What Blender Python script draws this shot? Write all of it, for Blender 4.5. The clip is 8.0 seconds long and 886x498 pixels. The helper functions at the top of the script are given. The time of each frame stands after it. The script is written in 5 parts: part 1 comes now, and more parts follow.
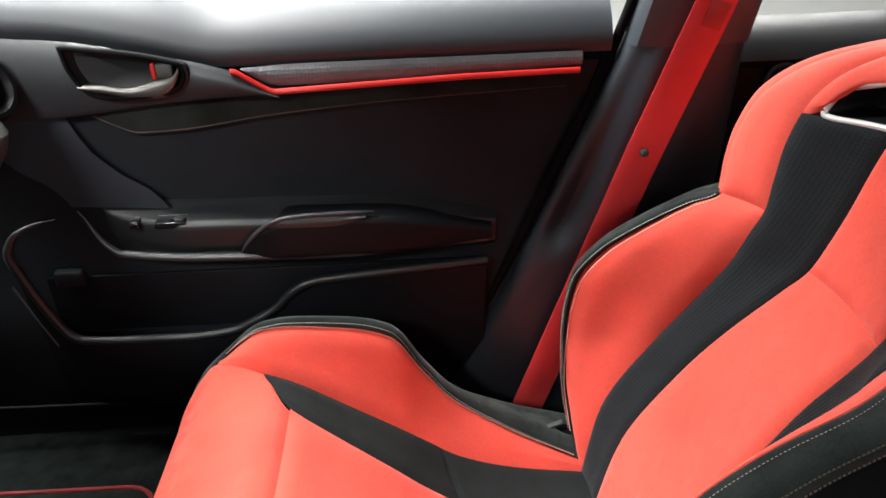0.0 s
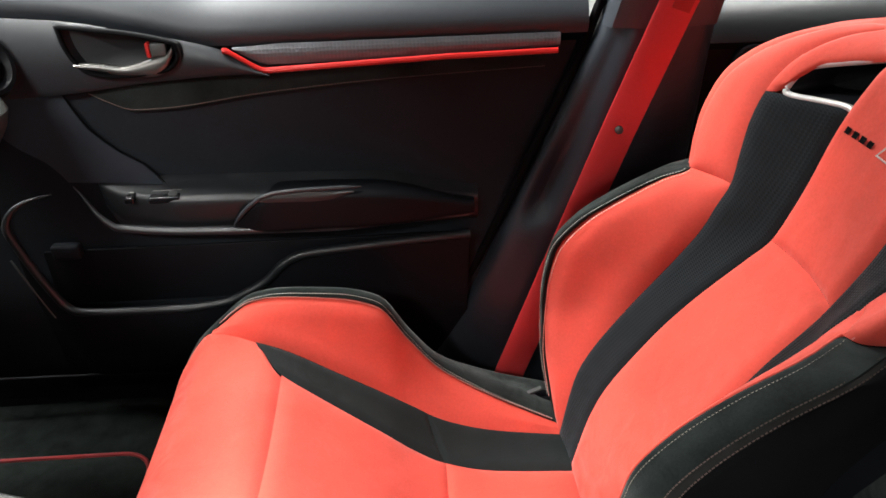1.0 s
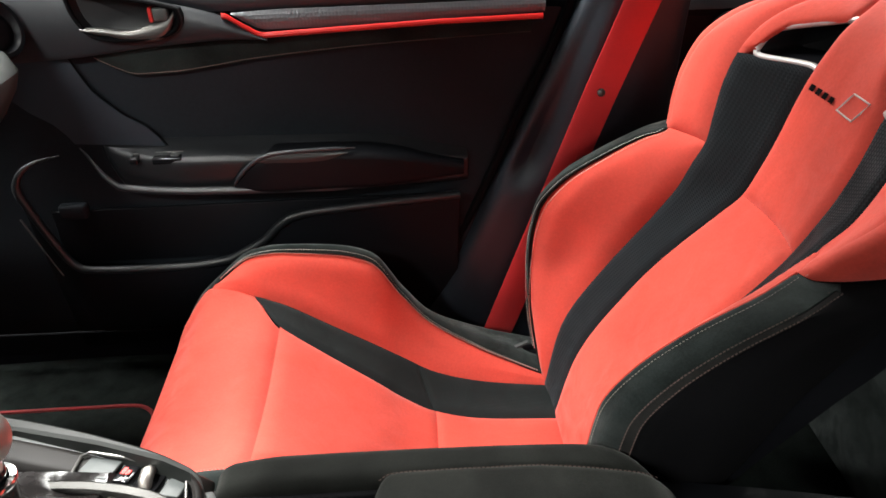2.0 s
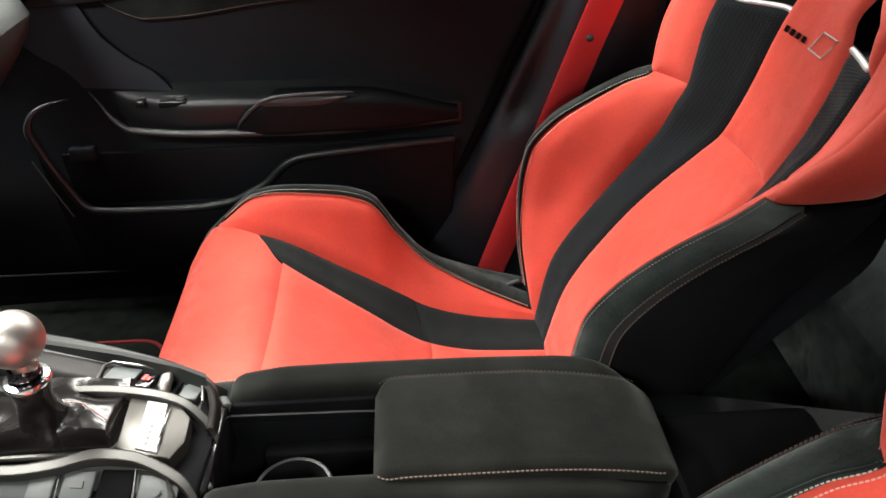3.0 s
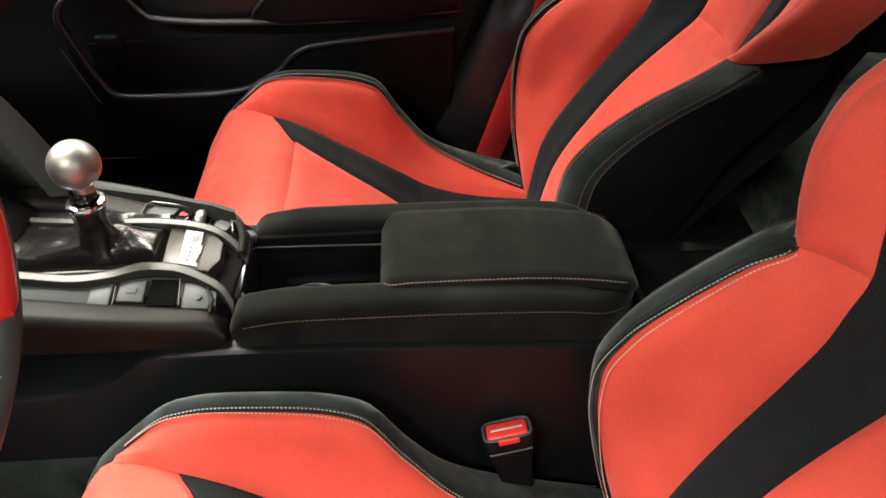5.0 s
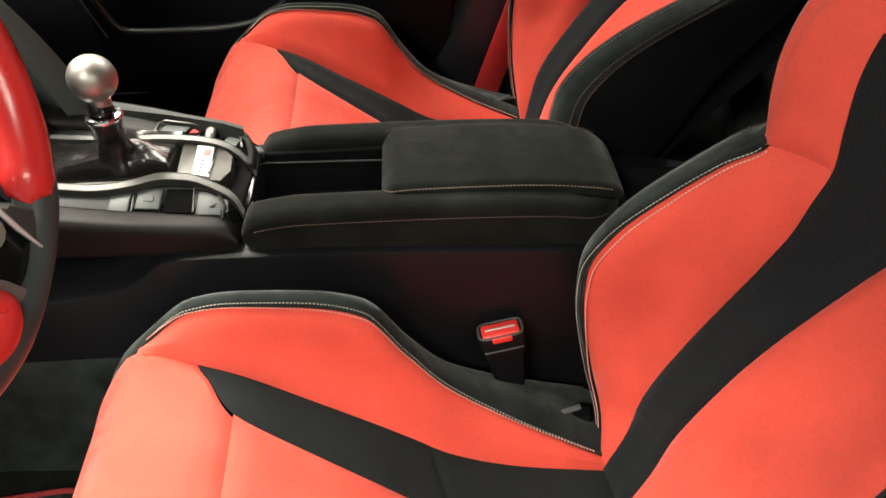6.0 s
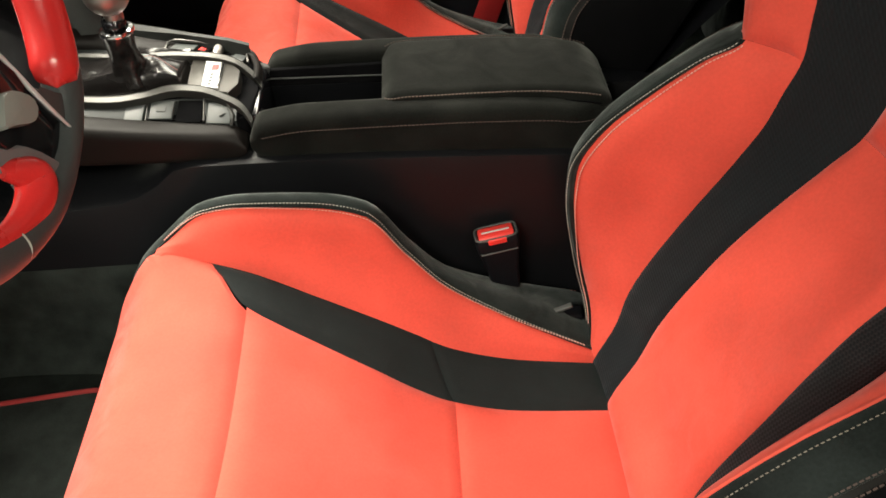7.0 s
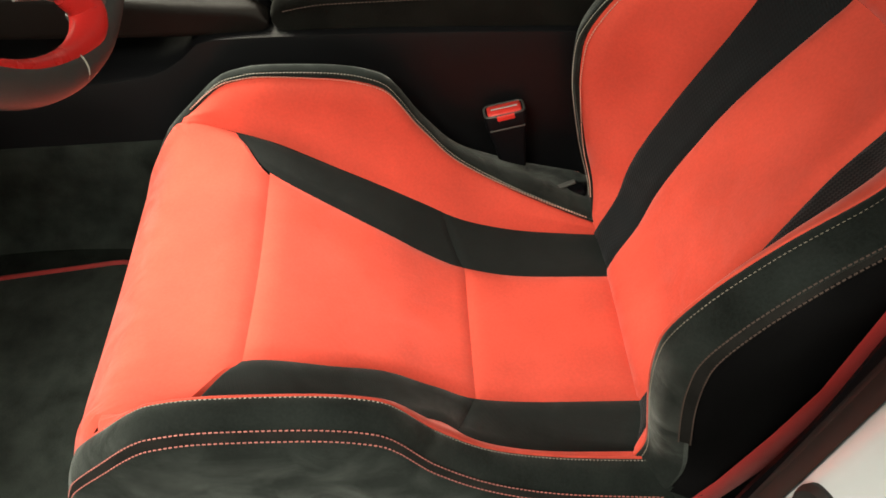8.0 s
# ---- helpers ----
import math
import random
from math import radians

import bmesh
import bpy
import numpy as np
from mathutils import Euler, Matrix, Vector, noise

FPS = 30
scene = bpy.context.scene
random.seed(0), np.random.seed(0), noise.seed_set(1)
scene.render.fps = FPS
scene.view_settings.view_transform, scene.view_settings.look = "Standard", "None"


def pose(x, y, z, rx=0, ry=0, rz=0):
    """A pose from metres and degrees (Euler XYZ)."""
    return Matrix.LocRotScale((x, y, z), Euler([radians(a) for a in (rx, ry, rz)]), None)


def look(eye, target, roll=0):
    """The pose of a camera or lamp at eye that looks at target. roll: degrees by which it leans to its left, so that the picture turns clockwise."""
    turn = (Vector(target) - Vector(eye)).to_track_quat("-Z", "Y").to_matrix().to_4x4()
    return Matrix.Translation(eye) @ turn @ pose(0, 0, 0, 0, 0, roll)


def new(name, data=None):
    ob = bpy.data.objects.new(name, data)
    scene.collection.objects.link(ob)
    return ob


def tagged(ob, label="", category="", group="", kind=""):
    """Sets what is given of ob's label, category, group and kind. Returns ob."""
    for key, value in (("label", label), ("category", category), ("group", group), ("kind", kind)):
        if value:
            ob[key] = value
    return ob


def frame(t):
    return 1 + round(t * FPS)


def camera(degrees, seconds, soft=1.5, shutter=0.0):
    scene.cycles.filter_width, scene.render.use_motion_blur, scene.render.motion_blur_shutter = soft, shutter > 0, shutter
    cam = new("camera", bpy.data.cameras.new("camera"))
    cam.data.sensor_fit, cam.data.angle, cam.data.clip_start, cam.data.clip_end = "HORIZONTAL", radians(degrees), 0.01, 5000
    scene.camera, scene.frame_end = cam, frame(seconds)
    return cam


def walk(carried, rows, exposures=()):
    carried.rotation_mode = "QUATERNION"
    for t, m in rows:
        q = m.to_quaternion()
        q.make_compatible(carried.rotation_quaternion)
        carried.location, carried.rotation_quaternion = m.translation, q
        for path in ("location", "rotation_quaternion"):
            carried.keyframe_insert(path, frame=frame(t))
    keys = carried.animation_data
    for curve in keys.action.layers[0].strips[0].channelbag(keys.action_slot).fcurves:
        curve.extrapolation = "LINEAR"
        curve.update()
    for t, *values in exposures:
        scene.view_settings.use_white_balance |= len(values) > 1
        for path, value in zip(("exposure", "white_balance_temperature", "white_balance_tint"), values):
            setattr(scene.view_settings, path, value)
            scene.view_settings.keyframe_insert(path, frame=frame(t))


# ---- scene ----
import functools

cam = camera(61.5, 8.0, soft=1.6)
PATH = [
    (0, (0.067, 0.096, 1.077), (0.095, 1.842, 0.103), -2.4),
    (0.5, (0.064, 0.067, 1.077), (0.119, 1.807, 0.091), -2.1),
    (1, (0.068, 0.044, 1.083), (0.131, 1.771, 0.077), -1.9),
    (1.5, (0.081, 0.012, 1.08), (0.138, 1.73, 0.058), -2.0),
    (3, (0.077, -0.096, 1.069), (0.144, 1.561, -0.049), -1.7),
    (3.5, (0.081, -0.133, 1.068), (0.124, 1.495, -0.094), -2.2),
    (4, (0.078, -0.167, 1.067), (0.129, 1.451, -0.108), -2.0),
    (4.5, (0.075, -0.209, 1.058), (0.126, 1.384, -0.15), -1.7),
    (6, (0.076, -0.327, 1.044), (0.115, 1.16, -0.293), -2.1),
    (6.5, (0.083, -0.369, 1.034), (0.103, 1.085, -0.34), -2.9),
    (7, (0.081, -0.411, 1.031), (0.097, 1.002, -0.384), -3.3),
    (7.5, (0.069, -0.461, 1.018), (0.087, 0.905, -0.442), -3.1),
    (8, (0.059, -0.512, 1.012), (0.07, 0.785, -0.511), -3.0),
]
walk(cam, [(t, look(eye, target, roll)) for t, eye, target, roll in PATH],
     [(0, 0.80, 6200, 8), (1.5, 0.60, 6200, 8), (3.0, 0.58, 6400, 7), (3.6, 0.43, 6400, 7), (6, 0.30, 6900, 5), (7.4, 0.14, 7200, 4), (8, -0.07, 7400, 3)])

# ---- world and light ----
world = bpy.data.worlds.new("hall_air")
scene.world = world
world.use_nodes = True
world.node_tree.nodes["Background"].inputs[0].default_value = (0.9, 0.95, 1.0, 1)
world.node_tree.nodes["Background"].inputs[1].default_value = 0.15


def added_lamp(x, y, z, sx, sy, watts, colour=(1.0, 0.96, 0.9)):
    lamp = bpy.data.lights.new("ceiling_panel_light", "AREA")
    lamp.shape, lamp.size, lamp.size_y, lamp.energy, lamp.color = "RECTANGLE", sx, sy, watts, colour
    ob = new("ceiling_panel_light", lamp)
    ob.matrix_world = pose(x, y, z)
    return ob


# Unseen area lights, added and placed to match brightness on seats and door.
LAMPS = [
    (1.15, -1.9, 3.0, 0.9, 0.4, 80), (-1.4, -2.3, 3.0, 1.4, 0.5, 188), (2.2, -4.6, 2.95, 1.8, 0.5, 90), (-2.05, 1.6, 3.0, 0.7, 1.5, 245), (-1.15, 1.4, 3.0, 0.3, 1.3, 175),
    (-3.6, 0.8, 3.0, 0.5, 2.4, 35), (0.2, 3.2, 3.0, 4.4, 0.8, 330), (3.2, 0.4, 3.0, 0.6, 1.6, 40),
]
for row in LAMPS:
    added_lamp(*row)


# ---- materials ----
def material(name, colour, rough=0.6, metal=0.0, sheen=0.0, vary=0.12, scale=6.0, bump=0.0, bump_scale=400.0, weave=0.0, spec=0.5, coat=0.0, rough_vary=0.1, wrinkle=0.0):
    """A surface with colour variation at two sizes, uneven gloss and fine relief."""
    mat = bpy.data.materials.new(name)
    mat.use_nodes = True
    nt = mat.node_tree
    nd, ln = nt.nodes, nt.links
    bs = nd["Principled BSDF"]
    bs.inputs["Metallic"].default_value = metal
    bs.inputs["Specular IOR Level"].default_value = spec
    bs.inputs["Coat Weight"].default_value = coat
    bs.inputs["Coat Roughness"].default_value = 0.15
    co = nd.new("ShaderNodeTexCoord")
    if sheen:
        bs.inputs["Sheen Weight"].default_value = sheen
        bs.inputs["Sheen Roughness"].default_value = 0.45
        nap = nd.new("ShaderNodeTexNoise")
        nap.inputs["Scale"].default_value, nap.inputs["Detail"].default_value, nap.inputs["Distortion"].default_value = 19, 4, 1.2
        ns = nd.new("ShaderNodeMapRange")
        ns.inputs["From Min"].default_value, ns.inputs["From Max"].default_value = 0.32, 0.68
        ns.inputs["To Min"].default_value, ns.inputs["To Max"].default_value = sheen * 0.45, sheen * 1.6
        ln.new(co.outputs["Object"], nap.inputs["Vector"])
        ln.new(nap.outputs["Fac"], ns.inputs["Value"])
        ln.new(ns.outputs[0], bs.inputs["Sheen Weight"])
        bs.inputs["Sheen Tint"].default_value = tuple(min(1, 0.5 * c / max(colour) + 0.5) for c in colour) + (1,)
    big = nd.new("ShaderNodeTexNoise")
    big.inputs["Scale"].default_value, big.inputs["Detail"].default_value = scale, 5
    fine = nd.new("ShaderNodeTexNoise")
    fine.inputs["Scale"].default_value, fine.inputs["Detail"].default_value = scale * 28, 3
    ln.new(co.outputs["Object"], big.inputs["Vector"])
    ln.new(co.outputs["Object"], fine.inputs["Vector"])
    mix = nd.new("ShaderNodeMath")
    mix.operation = "MULTIPLY_ADD"
    mix.inputs[1].default_value = 0.4
    ln.new(fine.outputs["Fac"], mix.inputs[0])
    ln.new(big.outputs["Fac"], mix.inputs[2])
    ramp = nd.new("ShaderNodeValToRGB")
    ramp.color_ramp.elements[0].position, ramp.color_ramp.elements[1].position = 0.45, 0.95
    ramp.color_ramp.elements[0].color = tuple(c * (1 - vary) for c in colour) + (1,)
    ramp.color_ramp.elements[1].color = tuple(min(1, c * (1 + vary)) for c in colour) + (1,)
    ln.new(mix.outputs[0], ramp.inputs[0])
    ln.new(ramp.outputs[0], bs.inputs["Base Color"])
    mr = nd.new("ShaderNodeMapRange")
    mr.inputs["To Min"].default_value, mr.inputs["To Max"].default_value = max(0.03, rough - rough_vary), min(1, rough + rough_vary)
    ln.new(big.outputs["Fac"], mr.inputs["Value"])
    ln.new(mr.outputs[0], bs.inputs["Roughness"])
    if bump or weave:
        bp = nd.new("ShaderNodeBump")
        bp.inputs["Strength"].default_value = max(bump, weave)
        bp.inputs["Distance"].default_value = 0.0012 if weave else 0.0006
        if weave:
            tx = nd.new("ShaderNodeTexVoronoi")
            tx.inputs["Scale"].default_value = bump_scale
            tx.inputs["Randomness"].default_value = 0.25
            ln.new(tx.outputs["Distance"], bp.inputs["Height"])
        else:
            tx = nd.new("ShaderNodeTexNoise")
            tx.inputs["Scale"].default_value, tx.inputs["Detail"].default_value = bump_scale, 4
            ln.new(tx.outputs["Fac"], bp.inputs["Height"])
        ln.new(co.outputs["Object"], tx.inputs["Vector"])
        if wrinkle:
            wr = nd.new("ShaderNodeTexNoise")
            wr.inputs["Scale"].default_value, wr.inputs["Detail"].default_value, wr.inputs["Distortion"].default_value = 16, 3, 0.8
            wb = nd.new("ShaderNodeBump")
            wb.inputs["Strength"].default_value, wb.inputs["Distance"].default_value = wrinkle, 0.006
            ln.new(co.outputs["Object"], wr.inputs["Vector"])
            ln.new(wr.outputs["Fac"], wb.inputs["Height"])
            ln.new(wb.outputs[0], bp.inputs["Normal"])
        ln.new(bp.outputs[0], bs.inputs["Normal"])
    return mat


RED = material("red_suede", (0.55, 0.066, 0.0445), 0.85, sheen=0.30, vary=0.18, scale=10, bump=0.10, bump_scale=900, spec=0.25, wrinkle=0.24)
BLACK_SUEDE = material("black_suede", (0.0105, 0.0132, 0.0126), 0.9, sheen=0.20, vary=0.6, scale=14, bump=0.4, bump_scale=900, spec=0.06, wrinkle=0.22)
CUSHION_CLOTH = material("black_stripe_cloth", (0.0070, 0.0096, 0.0098), 0.85, sheen=0.12, vary=0.2, scale=8, weave=0.3, bump_scale=620, spec=0.15)
MESH = material("black_ribbed_cloth", (0.0062, 0.0086, 0.0102), 0.88, sheen=0.08, vary=0.2, scale=8, weave=0.4, bump_scale=420, spec=0.15)


def ribbed(mat, pitch, depth):
    """Rows of short woven ribs across the cloth, with darker gaps between them."""
    nd, ln = mat.node_tree.nodes, mat.node_tree.links
    bs = nd["Principled BSDF"]
    co = nd.new("ShaderNodeTexCoord")

    def wave(axis, length, shift=None):
        dot = nd.new("ShaderNodeVectorMath")
        dot.operation = "DOT_PRODUCT"
        dot.inputs[1].default_value = [math.tau / length * a for a in axis]
        ln.new(co.outputs["Object"], dot.inputs[0])
        add = nd.new("ShaderNodeMath")
        add.operation = "MULTIPLY_ADD"
        add.inputs[1].default_value = 0.9
        if shift:
            ln.new(shift, add.inputs[0])
        else:
            add.inputs[0].default_value = 0
        ln.new(dot.outputs["Value"], add.inputs[2])
        sine = nd.new("ShaderNodeMath")
        sine.operation = "SINE"
        ln.new(add.outputs[0], sine.inputs[0])
        return sine.outputs[0]
    rib = wave((0.94, 0, 0.34), pitch)
    cross = wave((0, 1, 0.1), pitch * 1.9, rib)
    both = nd.new("ShaderNodeMath")
    both.operation = "MULTIPLY_ADD"
    both.inputs[1].default_value = 0.8
    ln.new(cross, both.inputs[0])
    ln.new(rib, both.inputs[2])
    tone = nd.new("ShaderNodeMapRange")
    tone.inputs["From Min"].default_value, tone.inputs["From Max"].default_value = -1.2, 1.2
    tone.inputs["To Min"].default_value, tone.inputs["To Max"].default_value = 1 - depth, 1 + depth
    ln.new(both.outputs[0], tone.inputs["Value"])
    mul = nd.new("ShaderNodeVectorMath")
    mul.operation = "SCALE"
    ln.new(bs.inputs["Base Color"].links[0].from_socket, mul.inputs[0])
    ln.new(tone.outputs[0], mul.inputs["Scale"])
    ln.new(mul.outputs[0], bs.inputs["Base Color"])
    bump = nd.new("ShaderNodeBump")
    bump.inputs["Strength"].default_value, bump.inputs["Distance"].default_value = 0.35, 0.0006
    ln.new(both.outputs[0], bump.inputs["Height"])
    ln.new(bump.outputs[0], bs.inputs["Normal"])


ribbed(MESH, 0.0026, 0.24)
SIDE_CLOTH = material("black_side_cloth", (0.0035, 0.0035, 0.004), 0.9, vary=0.3, scale=10, bump=0.3, bump_scale=700, spec=0.05)
PLASTIC = material("black_grained_plastic", (0.0048, 0.0052, 0.0066), 0.5, vary=0.15, scale=7, bump=0.25, bump_scale=1300, spec=0.11)
TUNNEL = material("satin_black_tunnel_plastic", (0.0042, 0.0046, 0.0056), 0.42, vary=0.15, scale=7, bump=0.2, bump_scale=1300, spec=0.26)
SOFT = material("soft_black_vinyl", (0.0060, 0.0064, 0.0075), 0.45, vary=0.15, scale=5, bump=0.2, bump_scale=1500, spec=0.36)
DOOR_SKIN = material("matt_door_vinyl", (0.0100, 0.0124, 0.0155), 0.65, vary=0.25, scale=6, bump=0.25, bump_scale=1300, spec=0.10)
# Black pillar trims: window light is put into these lighter, bluish base colours.
PILLAR_TOP = material("window_lit_pillar_trim", (0.024, 0.029, 0.036), 0.38, vary=0.15, scale=5, bump=0.2, bump_scale=1500, spec=0.6)
PILLAR = material("satin_pillar_plastic", (0.0150, 0.0195, 0.026), 0.40, vary=0.15, scale=5, bump=0.15, bump_scale=1500, spec=0.42)
CONSOLE_SUEDE = material("dark_console_suede", (0.0064, 0.0068, 0.0060), 0.9, sheen=0.06, vary=0.6, scale=16, bump=0.4, bump_scale=900, spec=0.06, wrinkle=0.15)
ARM_SKIN = material("satin_armrest_vinyl", (0.0105, 0.0118, 0.0135), 0.42, vary=0.15, scale=6, bump=0.2, bump_scale=1300, spec=0.42)
# Paler than the armrest: the lip's highlight from above is in its colour.
LIP = material("highlighted_trim_lip", (0.026, 0.028, 0.031), 0.38, vary=0.12, scale=6, bump=0.1, bump_scale=1500, spec=0.5)
WING = material("satin_grey_door_wing", (0.019, 0.0215, 0.025), 0.42, vary=0.15, scale=5, bump=0.15, bump_scale=1500, spec=0.5)
TOP_PAD = material("sheeny_door_top_vinyl", (0.018, 0.0215, 0.027), 0.52, vary=0.15, scale=5, bump=0.2, bump_scale=1500, spec=0.55)
MAT_EDGE = material("dark_red_mat_piping", (0.19, 0.011, 0.011), 0.8, vary=0.15, scale=20, bump=0.4, bump_scale=700)
GLOSS = material("piano_black", (0.006, 0.006, 0.007), 0.12, vary=0.1, spec=0.5, rough_vary=0.05)
CARPET = material("black_carpet", (0.0140, 0.0175, 0.0160), 0.97, sheen=0.06, vary=0.5, scale=30, bump=1.0, bump_scale=500, spec=0.05)
SILVER = material("satin_silver_trim", (0.036, 0.035, 0.032), 0.46, metal=0.45, vary=0.06, scale=12, bump=0.05, bump_scale=800)
SHOULDER = material("grey_satin_console_shoulder", (0.030, 0.033, 0.033), 0.50, metal=0.2, vary=0.08, scale=14, bump=0.05, bump_scale=900, spec=0.4)
SLOT_METAL = material("pale_satin_metal", (0.58, 0.58, 0.57), 0.45, metal=0.4, vary=0.05, scale=14)
SATIN = material("dark_satin_handle", (0.115, 0.112, 0.106), 0.34, metal=0.7, vary=0.05, scale=14)
GUNMETAL = material("dark_gunmetal_trim", (0.016, 0.0175, 0.0165), 0.5, metal=0.0, vary=0.08, scale=14, bump=0.05, bump_scale=900, spec=0.15)
CARBON = material("grey_patterned_trim", (0.14, 0.145, 0.155), 0.38, metal=0.5, vary=0.1, scale=20, weave=0.8, bump_scale=190)
ALU = material("brushed_aluminium", (0.36, 0.335, 0.31), 0.44, metal=1.0, vary=0.05, scale=30, bump=0.06, bump_scale=700)
CHROME = material("chrome", (0.75, 0.75, 0.76), 0.1, metal=1.0, vary=0.02, rough_vary=0.05)
LEATHER = material("black_boot_leather", (0.0068, 0.0056, 0.0055), 0.26, vary=0.25, scale=25, bump=0.2, bump_scale=420, spec=0.62, wrinkle=0.5)
PAD = material("brown_black_console_leather", (0.0074, 0.0062, 0.0056), 0.5, vary=0.12, scale=10, bump=0.3, bump_scale=900, spec=0.15)
RIM_LEATHER = material("black_rim_leather", (0.040, 0.046, 0.046), 0.48, vary=0.2, scale=20, bump=0.3, bump_scale=800, spec=0.4)
RED_LEATHER = material("red_leather", (0.55, 0.025, 0.025), 0.27, vary=0.1, scale=14, bump=0.25, bump_scale=700)
RED_TRIM = material("red_painted_trim", (0.40, 0.014, 0.012), 0.35, vary=0.06, scale=12)
RED_WEB = material("red_webbing", (0.62, 0.034, 0.038), 0.75, sheen=0.15, vary=0.08, scale=10, bump=0.5, bump_scale=700)
RED_BUTTON = material("red_plastic_button", (0.62, 0.035, 0.03), 0.35, vary=0.06)
WHITE_THREAD = material("pale_thread", (0.34, 0.33, 0.29), 0.8, vary=0.15, scale=60)
TAN_THREAD = material("tan_thread", (0.20, 0.175, 0.145), 0.8, vary=0.15, scale=60)
PINK_THREAD = material("pale_pink_thread", (0.58, 0.30, 0.25), 0.8, vary=0.15, scale=60)
RED_THREAD = material("red_thread", (0.42, 0.15, 0.135), 0.8, vary=0.2, scale=60)
BROWN_THREAD = material("dull_red_thread", (0.058, 0.038, 0.032), 0.85, vary=0.2, scale=60)
RED_SEAM = material("dark_red_thread", (0.16, 0.045, 0.035), 0.8, vary=0.2, scale=60)
DUSTY_THREAD = material("dusty_pink_thread", (0.10, 0.070, 0.058), 0.85, vary=0.2, scale=60)
SWITCH_FACE = material("grey_switch_face", (0.060, 0.066, 0.065), 0.45, vary=0.08, scale=20, spec=0.3)
BLADE = material("warm_grey_blade", (0.15, 0.14, 0.14), 0.45, vary=0.08, scale=20, spec=0.3)
BROWN_TAPE = material("dark_brown_seam_tape", (0.0150, 0.0145, 0.0140), 0.9, vary=0.3, scale=40, bump=0.4, bump_scale=800, spec=0.06)
WHITE_PAINT = material("white_body_paint", (0.66, 0.71, 0.76), 0.2, vary=0.02, coat=0.5)
RUBBER = material("black_rubber", (0.012, 0.012, 0.012), 0.6, vary=0.2, scale=20)
GREY_PLASTIC = material("grey_switch_plastic", (0.045, 0.048, 0.046), 0.55, vary=0.08, scale=20)
PALE_GREY = material("pale_grey_plastic", (0.22, 0.23, 0.21), 0.45, vary=0.06, scale=20)
DARK_BRONZE = material("dark_bronze_plate", (0.034, 0.031, 0.027), 0.36, metal=0.5, vary=0.06, scale=20)
WHITE_PLATE = material("white_metal_plate", (0.40, 0.40, 0.39), 0.35, vary=0.05)
WALL_DARK = material("low_bounce_wall_paint", (0.26, 0.27, 0.28), 0.8, vary=0.06, scale=1.5)
WALL = material("added_wall_paint", (0.55, 0.56, 0.55), 0.8, vary=0.05, scale=1.5)
CONCRETE = material("added_floor_screed", (0.22, 0.22, 0.215), 0.55, vary=0.12, scale=2, bump=0.2, bump_scale=60)
# Black dash vinyl turned grey: windscreen light on it is put into the colour.
DASH = material("lit_grey_dash_vinyl", (0.042, 0.047, 0.045), 0.5, vary=0.15, scale=6, bump=0.3, bump_scale=1200, spec=0.4)
HEADLINER = material("black_headliner", (0.02, 0.02, 0.021), 0.95, vary=0.1, scale=10, bump=0.3, bump_scale=600)


# ---- building helpers ----
def part(name, bm, mat, parent, label="", smooth=True, crease=42):
    me = bpy.data.meshes.new(name)
    bmesh.ops.recalc_face_normals(bm, faces=bm.faces)
    bm.to_mesh(me)
    bm.free()
    me.materials.append(mat)
    if smooth:
        me.polygons.foreach_set("use_smooth", [True] * len(me.polygons))
        me.set_sharp_from_angle(angle=radians(crease))
    ob = new(name, me)
    if parent is not None:
        ob.parent = parent
    if label:
        ob["label"] = label
    return ob


def thing(name, label, category, group="", kind=""):
    return tagged(new(name), label, category, group, kind)


def piece(name, bm, mat, label, category="", kind="", group=""):
    return tagged(part(name, bm, mat, None), label, category, group, kind)


@functools.lru_cache(maxsize=4096)
def slopes(xs, ys):
    """End slopes of each stretch of a curve without overshoot."""
    n = len(xs)
    h = [xs[k + 1] - xs[k] for k in range(n - 1)]
    d = [(ys[k + 1] - ys[k]) / h[k] for k in range(n - 1)]
    m = [d[0]] + [0.0] * (n - 2) + [d[-1]]
    for k in range(1, n - 1):
        if d[k - 1] * d[k] > 0:
            w1, w2 = 2 * h[k] + h[k - 1], h[k] + 2 * h[k - 1]
            m[k] = (w1 + w2) / (w1 / d[k - 1] + w2 / d[k])
    return m


def pch(xs, ys, t):
    """Smooth curve without overshoot through (xs, ys), at one t or at many."""
    if not isinstance(t, (int, float)):
        return np.array([pch(xs, ys, float(k)) for k in t])
    xs, ys = tuple(xs), tuple(ys)
    m = slopes(xs, ys)
    t = min(max(float(t), xs[0]), xs[-1])
    i = 0
    while i < len(xs) - 2 and t >= xs[i + 1]:
        i += 1
    h = xs[i + 1] - xs[i]
    u = (t - xs[i]) / h
    return (1 + 2 * u) * (1 - u) ** 2 * ys[i] + u * (1 - u) ** 2 * h * m[i] + u * u * (3 - 2 * u) * ys[i + 1] + u * u * (u - 1) * h * m[i + 1]


def sheet(grid, bm=None, back=0.0, close_v=False):
    """A quad sheet from a grid of points; back: thickness of a folded edge behind it."""
    bm = bm or bmesh.new()
    rows = [[bm.verts.new(p) for p in row] for row in grid]
    for i in range(len(rows) - 1):
        n = len(rows[i])
        for j in range(n if close_v else n - 1):
            bm.faces.new((rows[i][j], rows[i + 1][j], rows[i + 1][(j + 1) % n], rows[i][(j + 1) % n]))
    return bm


